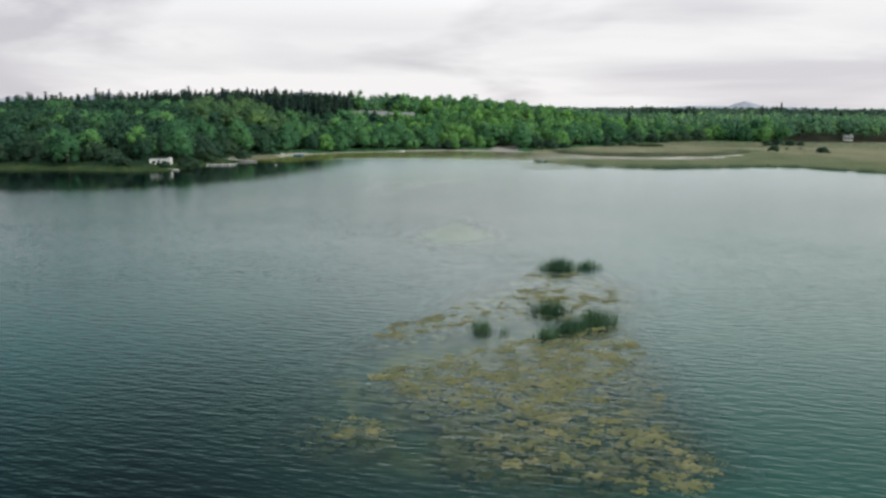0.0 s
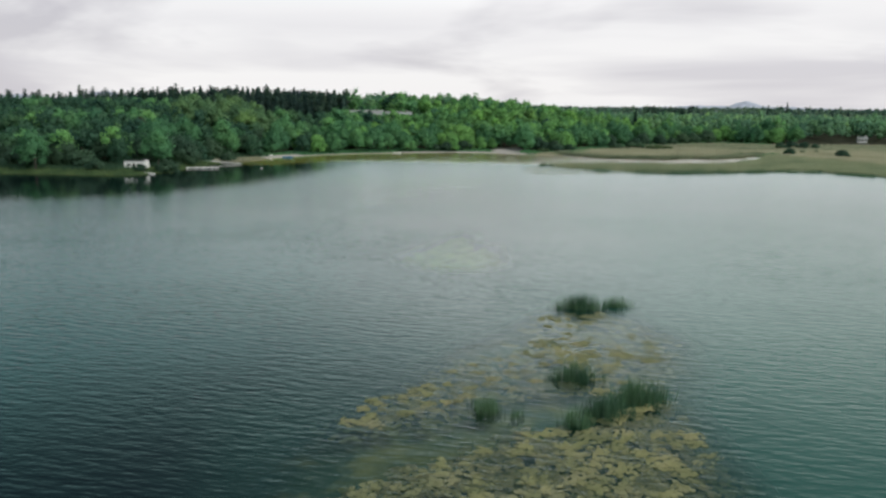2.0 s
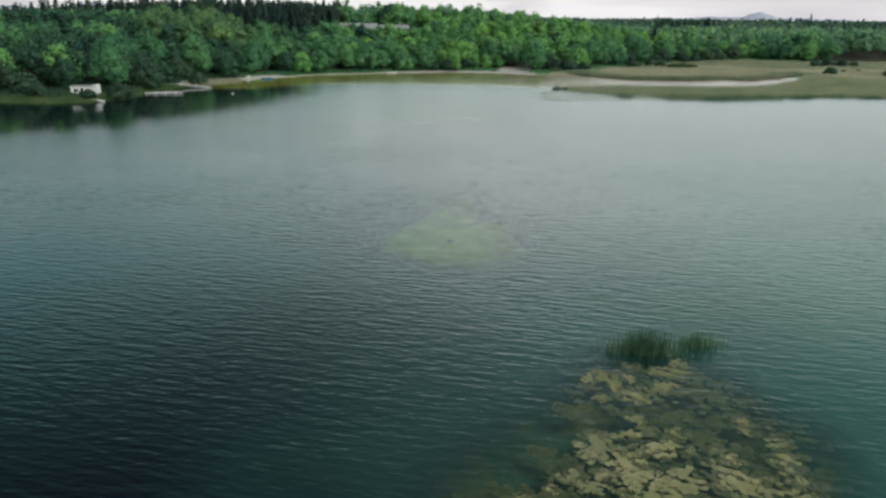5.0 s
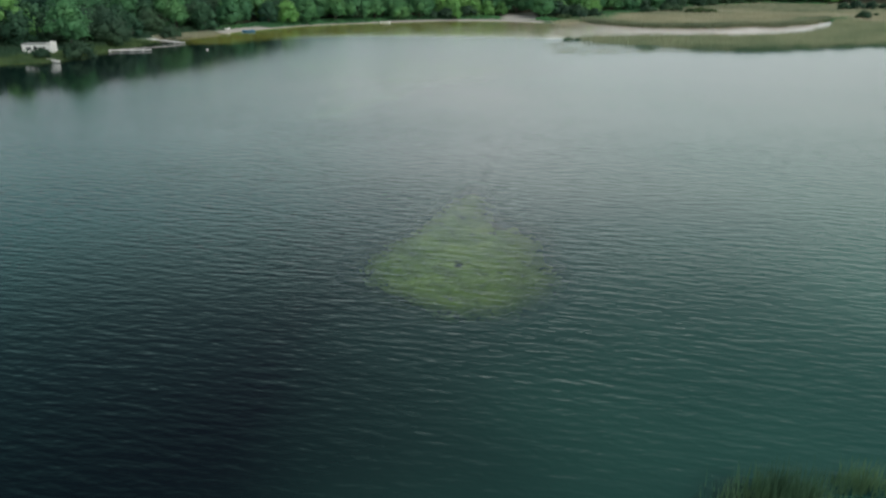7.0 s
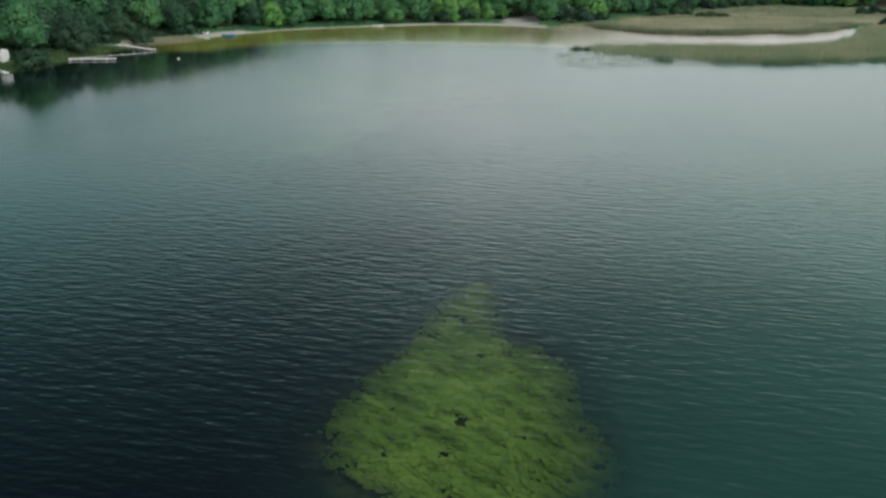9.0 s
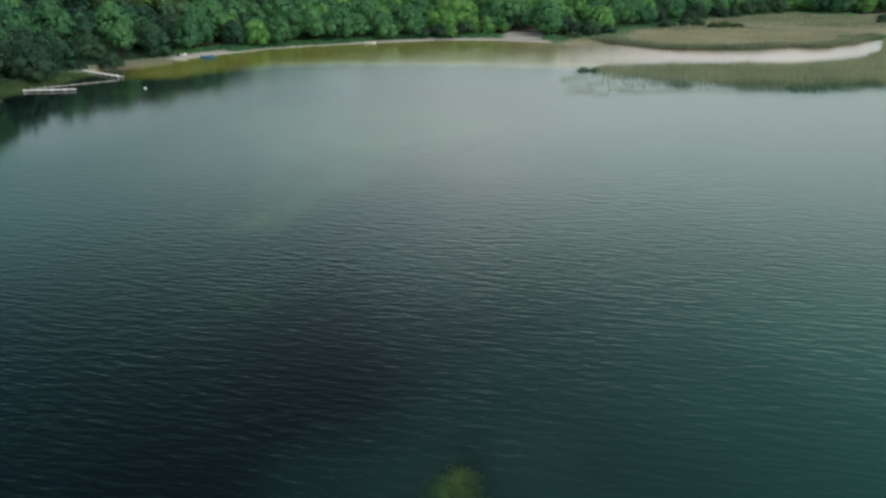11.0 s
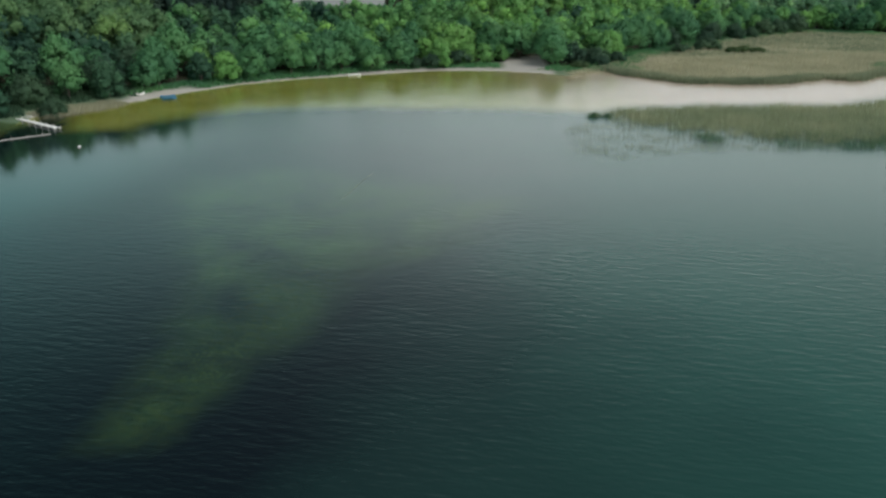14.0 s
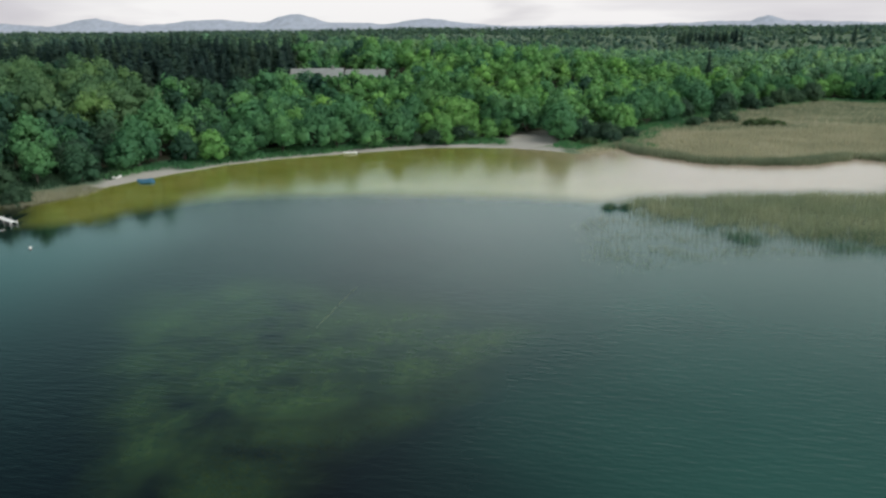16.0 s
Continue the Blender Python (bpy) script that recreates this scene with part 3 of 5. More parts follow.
# hills on the horizon, tinted the blue of haze
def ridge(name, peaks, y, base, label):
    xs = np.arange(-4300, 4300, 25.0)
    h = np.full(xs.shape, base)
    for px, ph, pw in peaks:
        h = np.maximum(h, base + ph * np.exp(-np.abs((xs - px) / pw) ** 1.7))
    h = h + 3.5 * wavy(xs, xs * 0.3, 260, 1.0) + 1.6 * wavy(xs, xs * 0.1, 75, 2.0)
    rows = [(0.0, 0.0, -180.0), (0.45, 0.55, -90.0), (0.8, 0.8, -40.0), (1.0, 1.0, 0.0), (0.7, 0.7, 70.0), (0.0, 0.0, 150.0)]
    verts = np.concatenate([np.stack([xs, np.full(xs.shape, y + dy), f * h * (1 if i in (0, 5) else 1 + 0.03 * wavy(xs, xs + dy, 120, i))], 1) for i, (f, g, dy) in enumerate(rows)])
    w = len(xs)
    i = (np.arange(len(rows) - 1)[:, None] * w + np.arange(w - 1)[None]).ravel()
    return tagged(bulk(name, verts, [np.stack([i, i + 1, i + w + 1, i + w], 1)], HAZED_HILL, True), label, "hills", kind="structure")


ridge("backdrop", [(-2560, 40, 300), (-2050, 62, 260), (-1350, 52, 420), (-880, 78, 200), (-560, 30, 300), (-120, 44, 260), (1850, 44, 110), (1800, 20, 420)], 4600, 26, "low hills on the far horizon, tinted blue with haze")


# ---- trees ----
def lobes(rng, h, r, count, low=0.35):
    """Centres and radii of the masses that make up a domed crown."""
    made = []
    for i in range(count):
        turn, up = i * 2.4 + rng.uniform(-0.5, 0.5), (i + 0.5) / count
        z = h * (low + (0.86 - low) * up ** 0.85) + h * rng.uniform(-0.08, 0.07)
        spread = r * (0.72 * math.sin(math.pi * min(0.98, 0.30 + 0.68 * up)) + 0.03) * rng.uniform(0.6, 1.2)
        size = r * rng.uniform(0.24, 0.50) * (1.08 - 0.32 * up)
        made.append((spread * math.cos(turn), spread * math.sin(turn), z, size))
    return made


def crown(heap, rng, masses, ball, leaves, leaf, at=(0, 0, 0), core=0.74):
    """Uneven cores wrapped in many small leaf clumps."""
    bv, bf = ball
    at = np.array(at, float)
    m = np.array(masses)
    heart = m[:, :3].mean(0) - (0, 0, 0.12 * np.ptp(m[:, 2]))
    reach_out = np.array((*[max(1.0, float(np.abs(m[:, :2]).max()))] * 2, max(1.0, np.ptp(m[:, 2]) * 0.62)))
    for x, y, z, s in masses:
        c = np.array((x, y, z))
        rough = 1 + 0.22 * rng.standard_normal(len(bv))
        v = c + bv * (rough * s * core)[:, None] * (1, 1, 0.85)
        heap.add(at + v, tris=bf, normals=bv * 0.6 + (v - heart) / reach_out * 0.6)
        n = rng.standard_normal((leaves, 3))
        n[:, 2] = np.abs(n[:, 2]) * 1.1 - 0.45
        n /= np.linalg.norm(n, axis=1)[:, None]
        place = c + n * (s * rng.uniform(0.55, 1.45, leaves))[:, None] * (1, 1, 1.15)
        one = np.cross(n, rng.standard_normal((leaves, 3)))
        one /= np.linalg.norm(one, axis=1)[:, None] + 1e-6
        two = np.cross(n + 0.5 * rng.standard_normal((leaves, 3)), one)
        two /= np.linalg.norm(two, axis=1)[:, None] + 1e-6
        size = (leaf * rng.uniform(0.55, 1.3, leaves))[:, None]
        bend = n * size * 0.35
        v = np.stack([place - one * size, place - two * size * 0.75 - bend, place + one * size, place + two * size * 0.75 - bend], 1).reshape(-1, 3)
        facing = n * 0.62 + (place - heart) / reach_out * 0.42 + 0.34 * rng.standard_normal((leaves, 3))
        heap.add(at + v, quads=np.arange(len(v)).reshape(-1, 4), normals=np.repeat(facing, 4, 0))


def spruce(heap, rng, h, r, tiers, arms, at=(0, 0, 0), bare=0.16):
    """Drooping boughs in tiers round a spire, over a bare lower trunk."""
    at = np.array(at, float)
    k = np.repeat(np.arange(tiers), arms)
    n = len(k)
    up = bare + (1 - bare) * (k + rng.uniform(-0.3, 0.3, n)) / tiers
    up = np.clip(up, 0.12, 0.985)
    turn = rng.uniform(0, 6.283, n)
    length = r * (1.06 - (up - bare * 0.6) / (1 - bare * 0.6)) ** 0.62 * rng.uniform(0.6, 1.2, n) + 0.22
    out = np.stack([np.cos(turn), np.sin(turn), np.zeros(n)], 1)
    side = np.stack([-np.sin(turn), np.cos(turn), np.zeros(n)], 1)
    root = at + np.stack([np.zeros(n), np.zeros(n), h * up], 1)
    tip = root + out * length[:, None] - np.array((0, 0, 1)) * (length * 0.35)[:, None]
    mid = (root + tip) / 2 + np.array((0, 0, 1)) * (length * 0.08)[:, None]
    w = (length * 0.30 + 0.10)[:, None]
    v = np.stack([root, mid - side * w, tip, mid + side * w], 1).reshape(-1, 3)
    v[1::4, 2] -= 0.25
    v[3::4, 2] -= 0.25
    heap.add(v, quads=np.arange(len(v)).reshape(-1, 4), normals=np.repeat(out * 0.85 + np.array((0, 0, 0.55)), 4, 0))
    # spire, dark heart and trunk
    t = np.arange(6) * 1.047
    rim = np.stack([np.cos(t), np.sin(t), np.zeros(6)], 1)
    ring = np.concatenate([rim * r * 0.36 + (0, 0, h * (bare + 0.04)), [(0, 0, h * 0.97)]])
    heap.add(at + ring, tris=np.array([[i, (i + 1) % 6, 6] for i in range(6)]), normals=np.concatenate([rim, [(0, 0, 1)]]) + (0, 0, 0.2))
    stem = np.concatenate([rim[::2] * 0.16, rim[::2] * 0.13 + (0, 0, h * (bare + 0.1))])
    heap.add(at + stem, quads=np.array([[i, (i + 1) % 3, 3 + (i + 1) % 3, 3 + i] for i in range(3)]), normals=np.concatenate([rim[::2], rim[::2]]))


def trunk_mesh(bm, h, r, rng, limbs):
    """A tapered, slightly bent trunk with limbs that reach into the crown."""
    def tube(path, radii, sides=7):
        rings = []
        for p, s in zip(path, radii):
            rings.append([bm.verts.new((p[0] + s * math.cos(6.2832 * i / sides), p[1] + s * math.sin(6.2832 * i / sides), p[2])) for i in range(sides)])
        for one, two in zip(rings, rings[1:]):
            for i in range(sides):
                bm.faces.new((one[i], one[(i + 1) % sides], two[(i + 1) % sides], two[i]))
        bm.faces.new(rings[-1])

    bend = [(rng.uniform(-0.2, 0.2) * i * 0.5, rng.uniform(-0.2, 0.2) * i * 0.5) for i in range(4)]
    tube([(bend[i][0], bend[i][1], h * 0.26 * i - (0.4 if i == 0 else 0)) for i in range(4)], [r * 1.35, r, r * 0.7, r * 0.4])
    for x, y, z, s in limbs:
        start = (bend[1][0], bend[1][1], min(z * 0.55, h * 0.45))
        tube([start, ((start[0] + x) / 2 * 0.9, (start[1] + y) / 2 * 0.9, (start[2] + z) / 2 + 0.2), (x, y, z)], [r * 0.5, r * 0.33, r * 0.12], 5)


def broad_tree(name, seed, h, r, count, leaves, leaf, material, low=0.3):
    rng = np.random.default_rng(seed)
    tree = new(name)
    masses = lobes(rng, h, r, count, low)
    bm = bmesh.new()
    trunk_mesh(bm, h, 0.02 * h, rng, masses[:6])
    part("trunk", bm, BARK, tree)
    heap = Heap()
    crown(heap, rng, masses, BALL1, leaves, leaf)
    c = heap.make("crown", material)
    c.parent = tree
    return tree


KINDS = [
    ("broadleaf_tree", 11, 10.0, 5.0, 20, 84, 0.40, LEAF, 0.16, "full green broadleaf tree at the wood's edge above the lake"),
    ("broadleaf_tree", 12, 11.5, 4.6, 20, 84, 0.40, LEAF, 0.2, "tall green broadleaf tree at the wood's edge above the lake"),
    ("broadleaf_tree", 13, 9.2, 5.3, 20, 84, 0.40, LEAF, 0.14, "broad spreading green tree at the wood's edge"),
    ("willow_tree", 14, 7.4, 4.5, 20, 100, 0.30, LEAF_GREY, 0.12, "round grey-green willow on the lake bank"),
    ("bush", 15, 3.2, 2.3, 8, 90, 0.26, LEAF_GREY, 0.12, "low rounded grey-green bush on the shore"),
    ("broadleaf_tree", 16, 11.5, 4.8, 20, 84, 0.40, COPPER_LEAF, 0.2, "copper-leaved broadleaf tree among green ones"),
    ("broadleaf_tree", 17, 9.6, 4.4, 20, 84, 0.40, LEAF_DEEP, 0.16, "dark green broadleaf tree at the wood's edge"),
    ("broadleaf_tree", 18, 9.0, 4.2, 20, 84, 0.40, LEAF_LIME, 0.15, "fresh light green tree at the wood's edge"),
    ("bush", 19, 2.6, 2.6, 8, 90, 0.26, GRASS, 0.1, "low olive-green bush on the tan marsh"),
]
RADIUS = [k[3] for k in KINDS]
stock = {}


def plant(kind, x, y, size=1.0, turn=0.0, wide=1.0):
    """Sets a tree of the kind on the ground."""
    m = Matrix.LocRotScale((x, y, float(level([x], [y])[0]) - 0.05), Euler((0, 0, turn)), (size * wide, size * wide, size))
    name, seed, h, r, count, leaves, leaf, material, low, label = KINDS[kind]
    if kind not in stock:
        stock[kind] = tagged(broad_tree(name, seed, h, r, count, leaves, leaf, material, low), label, "bush" if name == "bush" else "tree", "trees and bushes along the shore")
        stock[kind].matrix_basis = m
        return stock[kind]
    ob = stock[kind].copy()
    scene.collection.objects.link(ob)
    ob.matrix_basis = m
    for child in stock[kind].children:
        c = child.copy()
        scene.collection.objects.link(c)
        c.parent = ob
    return ob


rng = np.random.default_rng(5)
placed = []


def free(x, y, room):
    return all((x - a) ** 2 + (y - b) ** 2 > (room * 0.5 + c * 0.5) ** 2 for a, b, c in placed)


# trees that stand apart: the grown bushes by the path, the willows by the cabin, bushes on the marsh
for kind, x, y, size in [
    (0, 38, 335, 1.0), (3, 44, 338, 0.85), (4, 51, 340, 1.3), (7, 19.5, 340, 0.62), (7, 15.5, 340.5, 0.6), (7, 24.5, 343.5, 0.55), (7, 8, 334, 0.5), (4, 5, 335, 1.0), (4, 0, 334, 0.8),
    (4, 54, 347, 1.0), (3, 86, 388, 0.8), (4, 92, 374, 0.9), (4, 97, 375, 0.8), (3, 106, 404, 0.9), (3, 118, 415, 0.7), (3, 133, 424, 0.8), (3, 150, 436, 1.0),
    (3, -76, 250, 0.95), (3, -88, 246, 0.9), (3, -69, 272, 0.6), (3, -97, 243, 1.0), (3, -106, 236, 0.9), (4, -92, 225, 0.8), (4, -80, 225, 0.6), (3, -114, 232, 0.95), (3, -123, 231, 1.05), (3, -133, 230, 0.9), (3, -143, 229, 1.1), (3, -153, 227, 0.95), (4, -74, 229, 1.2), (4, -98, 230, 1.4),
    (4, 148, 331, 0.85), (4, 163, 318, 0.9), (4, 168, 384, 0.9), (4, 174, 386, 1.0), (4, 181, 387, 0.9), (4, 187, 388, 0.7), (4, 160, 345, 0.4), (4, 168, 349, 0.35),
    (4, 51.5, 335, 0.85), (4, 58, 343, 0.9), (4, 83, 367, 0.8), (4, 86, 371, 0.6), (3, 98, 388, 0.62), (3, 117, 409, 0.65), (3, 124, 414, 0.55), (3, 140, 428, 0.8), 
    (4, 12, 338, 1.1), (8, 100, 366, 0.7), (8, 104, 366.5, 0.8), (8, 108, 366, 0.6), (8, 45, 331, 0.7),
    (5, -106, 292, 0.9)]:
    plant(kind, x, y, size, rng.uniform(0, 6.28), 1.35 if kind in (4, 8) else 1.0)
    placed.append((x, y, RADIUS[kind] * size * 1.6))

# the wood's edge, tree by tree
tries = rng.uniform((-170, 222), (200, 450), (9000, 2))
gaps = shore_gap(tries[:, 0], tries[:, 1])
bog = inside(tries[:, 0], tries[:, 1], MARSH)
bog_gap = reach(tries[:, 0], tries[:, 1], MARSH)
edge_count = 0
for (x, y), g, b, bg in zip(tries, gaps, bog, bog_gap):
    east = x > 57
    ok = (not b and 2 < bg < 16 and east and y > 340) or (3.6 < g < 20 and x < 40 and not (22 < x < 37 and y < 347) and not (14 < x <= 22 and y < 341) and not (-100 < x < -76 and y < 238))
    if not ok or edge_count >= 190:
        continue
    room = 6.6 if x < -62 else 5.6
    if free(x, y, room):
        placed.append((x, y, room))
        edge_count += 1
        size = rng.uniform(0.72, 1.15) * (0.85 if g < 8 else 1.0)
        plant(int(rng.choice([3, 6, 6, 3, 1] if x < -62 else [0, 1, 2, 7, 0, 6 if x < -25 else 7])), x, y, size, rng.uniform(0, 6.28))

# the woods behind, too many to count
def woodland(name, spots, kind, label, material, rng):
    heap, tones = Heap(), []
    zs = level(spots[:, 0], spots[:, 1])
    for (x, y, h, r), z in zip(spots, zs):
        start = heap.n
        if kind == "spruce":
            spruce(heap, rng, h, r, 13, 11, (x, y, z - 0.3), 0.30)
        else:
            n, leaves, leaf = kind
            crown(heap, rng, lobes(rng, h, r, n, 0.30), BALL1, leaves, leaf, (x, y, z))
        tones.append(np.full(heap.n - start, np.clip(rng.normal(0, 0.45), -1, 1)))
    ob = heap.make(name, material)
    ob.data.attributes.new("tone", "FLOAT", "POINT").data.foreach_set("value", np.concatenate(tones).astype(np.float32))
    return tagged(ob, label, "trees", kind="stuff")


def scatter(x0, x1, y0, y1, pitch, rng):
    xs, ys = np.meshgrid(np.arange(x0, x1, pitch), np.arange(y0, y1, pitch))
    p = np.stack([xs.ravel(), ys.ravel()], 1)
    return p + rng.uniform(-0.42, 0.42, p.shape) * pitch


def open_wood(p):
    """The spots where the woods may grow, and how far they are from the lake."""
    px, py = p[:, 0], p[:, 1]
    g = shore_gap(px, py)
    bog, bg = inside(px, py, MARSH), reach(px, py, MARSH)
    seen = np.abs(px - 5) < 0.72 * py + 20
    keep = (g > 17) & ~bog & ((bg > 12) | (px < 57)) & ~inside(px, py, CLEARING) & seen & ~((px > 22) & (px < 37) & (py < 347))
    return p[keep]


rng = np.random.default_rng(21)
p = open_wood(scatter(-330, 340, 225, 446, 6.5, rng))
# the spruce stand on the hill behind its broadleaf skirt, a few more along its crest and a grove by the marsh
STAND = [(-175, 392), (-120, 376), (-92, 364), (-80, 354), (-62, 362), (-46, 377), (-46, 440), (-175, 440)]
GROVE = [(-108, 322), (-96, 312), (-80, 310), (-68, 320), (-68, 338), (-78, 350), (-96, 356), (-108, 346)]
ragged = p + 3.0 * np.column_stack([wavy(p[:, 0], p[:, 1], 30), wavy(p[:, 1], p[:, 0], 26)])
stand = inside(ragged[:, 0], ragged[:, 1], STAND)
stand |= (p[:, 0] < -175) & (p[:, 1] > 370) & (p[:, 1] < 420)
few = (rng.uniform(size=len(p)) < 0.014) & (shore_gap(p[:, 0], p[:, 1]) > 60)
firs, broad = p[few & ~stand], p[~stand & ~few]
bgap = shore_gap(broad[:, 0], broad[:, 1])
base = level(broad[:, 0], broad[:, 1])
size = rng.uniform(0.5, 1.0, len(broad)) ** 0.7 * 1.30 * (0.95 + 0.14 * wavy(broad[:, 0], broad[:, 1], 60))
tall = (9.5 + 2.5 * step(20, 110, bgap)) * size
# young growth below the houses and at the foot of the spruce stand, and a gap behind the houses
below = (broad[:, 0] > -48) & (broad[:, 0] < -2) & (broad[:, 1] > 352) & (broad[:, 1] < 400)
foot = (broad[:, 0] > -84) & (broad[:, 0] <= -44) & (broad[:, 1] > 330) & (broad[:, 1] < 392)
slope = (broad[:, 0] > -260) & (broad[:, 0] <= -84) & (broad[:, 1] > 310) & (broad[:, 1] < 392)
dip = (broad[:, 0] > -42) & (broad[:, 0] < -30) & (broad[:, 1] > 400)
tall = np.where(below, np.minimum(tall, np.maximum(17.3 - base, 2.5) * (0.93 + 0.08 * size)), tall)
tall = np.where(foot, np.minimum(tall, np.maximum(17.2 - base, 3.0) * (0.75 + 0.25 * size)), tall)
tall = np.where(slope, np.minimum(tall, np.maximum(21.0 - base, 3.5) * (0.75 + 0.25 * size)), tall)
fore = (broad[:, 0] < -48) & (broad[:, 1] < 320)
tall = np.where(fore, np.minimum(tall, np.maximum(17.0 - base, 5.0) * (0.72 + 0.28 * size)), tall)
tall = np.where(dip, np.minimum(tall, 6.0), tall)
grove = inside(broad[:, 0], broad[:, 1], GROVE)
tall = np.where(grove, np.clip(23.6 - base, 8.0, 14.0) * (0.9 + 0.1 * size), tall)
width = np.where(grove, 5.0, 4.0) * np.clip(size, 0.75, 1.15)
spots = np.stack([broad[:, 0], broad[:, 1], tall, np.minimum(width, tall * 0.55)], 1)
tone = wavy(broad[:, 0], broad[:, 1], 38, 2.0) + 0.55 * wavy(broad[:, 0], broad[:, 1], 13, 4.0) + rng.normal(0, 0.3, len(broad)) + 1.15 * step(-40, 10, broad[:, 0]) - 1.15 * step(-30, -70, broad[:, 0]) - 1.3 * step(125, 150, broad[:, 0]) * (broad[:, 1] > 425)
dim, fresh = (tone < -0.55) & ~grove, (tone > 0.6) & ~grove
woodland("woodland", spots[~dim & ~fresh & ~grove], (9, 30, 0.52), "dense mixed green broadleaf wood covering the hillside", LEAF, rng)
woodland("woodland", spots[dim], (9, 30, 0.52), "darker broadleaf trees within the hillside wood", LEAF_DEEP, rng)
woodland("woodland", spots[fresh], (9, 30, 0.52), "fresh light green trees within the hillside wood", LEAF_LIME, rng)
woodland("woodland", spots[grove], (13, 60, 0.40), "grove of tall round pale green trees before the spruces", LEAF_PALE, rng)
# young trees that screen the houses from the lake
screen = np.stack([np.arange(-47, -3, 2.1), 386.5 + rng.uniform(-1.5, 1.5, 21), np.zeros(21), np.full(21, 2.3)], 1)
screen[:, 2] = 16.0 - level(screen[:, 0], screen[:, 1]) + rng.uniform(-0.5, 0.35, 21)
woodland("woodland", screen, (9, 30, 0.42), "young broadleaf trees in front of the houses", LEAF, rng)
# woods behind the crest, with two spruce groves
p = open_wood(scatter(-330, 340, 446, 640, 8.2, rng))
size = rng.uniform(0.65, 1.0, len(p)) ** 0.8 * 1.3 * (0.95 + 0.14 * wavy(p[:, 0], p[:, 1], 60))
woodland("woodland", np.stack([p[:, 0], p[:, 1], 11.5 * size, 5.0 * np.clip(size, 0.7, 1.1)], 1), (6, 11, 0.95), "broadleaf woods behind the hill crest", HAZED_FAR_LEAF, rng)
more = scatter(-230, -44, 350, 442, 4.2, rng)
bent = more + 3.0 * np.column_stack([wavy(more[:, 0], more[:, 1], 30), wavy(more[:, 1], more[:, 0], 26)])
more = more[inside(bent[:, 0], bent[:, 1], STAND) & ~inside(more[:, 0], more[:, 1], CLEARING)]
grove_a, grove_b = scatter(8, 48, 500, 520, 6.5, rng), scatter(268, 332, 985, 1012, 7.0, rng)
west = scatter(-300, -175, 372, 420, 5.5, rng)
firs = np.concatenate([firs, more, grove_a, grove_b, west])
fs = rng.uniform(0.78, 1.06, len(firs)) * (0.97 + 0.06 * wavy(firs[:, 0], firs[:, 1], 23))
fs = np.where(firs[:, 0] > 100, fs * 1.25 + 0.1, fs) * np.where((firs[:, 0] < -85) & (rng.uniform(size=len(firs)) < 0.3), 1.08, 1.0) * (1 + 0.12 * step(-130, -180, firs[:, 0]))
lone = np.array([(391, 865, 27, 4.5), (371, 868, 23, 4.0), (403, 862, 20, 4.0), (428, 866, 19, 4.2), (446, 871, 18, 4.0), (462, 868, 17, 4.0), (338, 872, 16, 3.8)], float)
woodland("spruce_wood", lone, "spruce", "a few tall spruces standing above the far woods", NEEDLE, rng)
woodland("spruce_wood", np.stack([firs[:, 0], firs[:, 1], 15.2 * fs, 3.1 * fs], 1), "spruce", "dark spruce stand on top of the hill", NEEDLE, rng)

# the wooded plain that runs to the horizon
p = scatter(-1500, 1900, 640, 2900, 23, rng)
wide = np.abs(p[:, 0]) < 0.68 * p[:, 1] + 40
patch = wavy(p[:, 0], p[:, 1] * 1.6, 210, 3.0) + 0.5 * wavy(p[:, 0], p[:, 1], 77, 5.0)
keep = wide & ((patch > 0.02) | (rng.uniform(size=len(p)) < 0.10))
p = p[keep]
size = rng.uniform(0.8, 1.3, len(p)) * (1 + 0.25 * step(900, 2500, p[:, 1]))
woodland("far_woodland", np.stack([p[:, 0], p[:, 1], 10.5 * size, 7.2 * size], 1), (2, 6, 2.1), "scattered woods and hedges across the far plain", HAZED_PLAIN_LEAF, rng)


# ---- reeds, lilies and weed ----
def blades(spots, zs, rng, per, tall, wide, lean=0.18, room=0.35):
    """Upright blades in tufts: verts and triangles."""
    n = len(spots) * per
    base = np.repeat(np.column_stack([spots, zs]), per, 0) + np.column_stack([rng.normal(0, room, (n, 2)), np.zeros(n)])
    turn = rng.uniform(0, 6.283, n)
    w = wide * rng.uniform(0.6, 1.3, n)
    side = np.column_stack([np.cos(turn) * w, np.sin(turn) * w, np.zeros(n)]) / 2
    h = np.repeat(tall, per) * rng.uniform(0.65, 1.12, n)
    tip = base + np.column_stack([rng.normal(0, lean, (n, 2)) * h[:, None], h])
    v = np.stack([base - side, base + side, tip], 1).reshape(-1, 3)
    return v, np.arange(len(v)).reshape(-1, 3)


def fill(poly, density, rng):
    xs, ys = [q[0] for q in poly], [q[1] for q in poly]
    n = int((max(xs) - min(xs)) * (max(ys) - min(ys)) * density)
    q = rng.uniform((min(xs), min(ys)), (max(xs), max(ys)), (n, 2))
    return q[inside(q[:, 0], q[:, 1], poly)]


def reed_field(name, spots, rng, per, tall, wide, material, label, room=0.35, category="reeds"):
    z = np.maximum(level(spots[:, 0], spots[:, 1]), -1.2) - 0.05
    lift = np.where(z < 0, -z, 0)
    v, f = blades(spots, z, rng, per, tall + lift, wide, room=room)
    return tagged(bulk(name, v, [f], material), label, category, kind="stuff")


rng = np.random.default_rng(31)
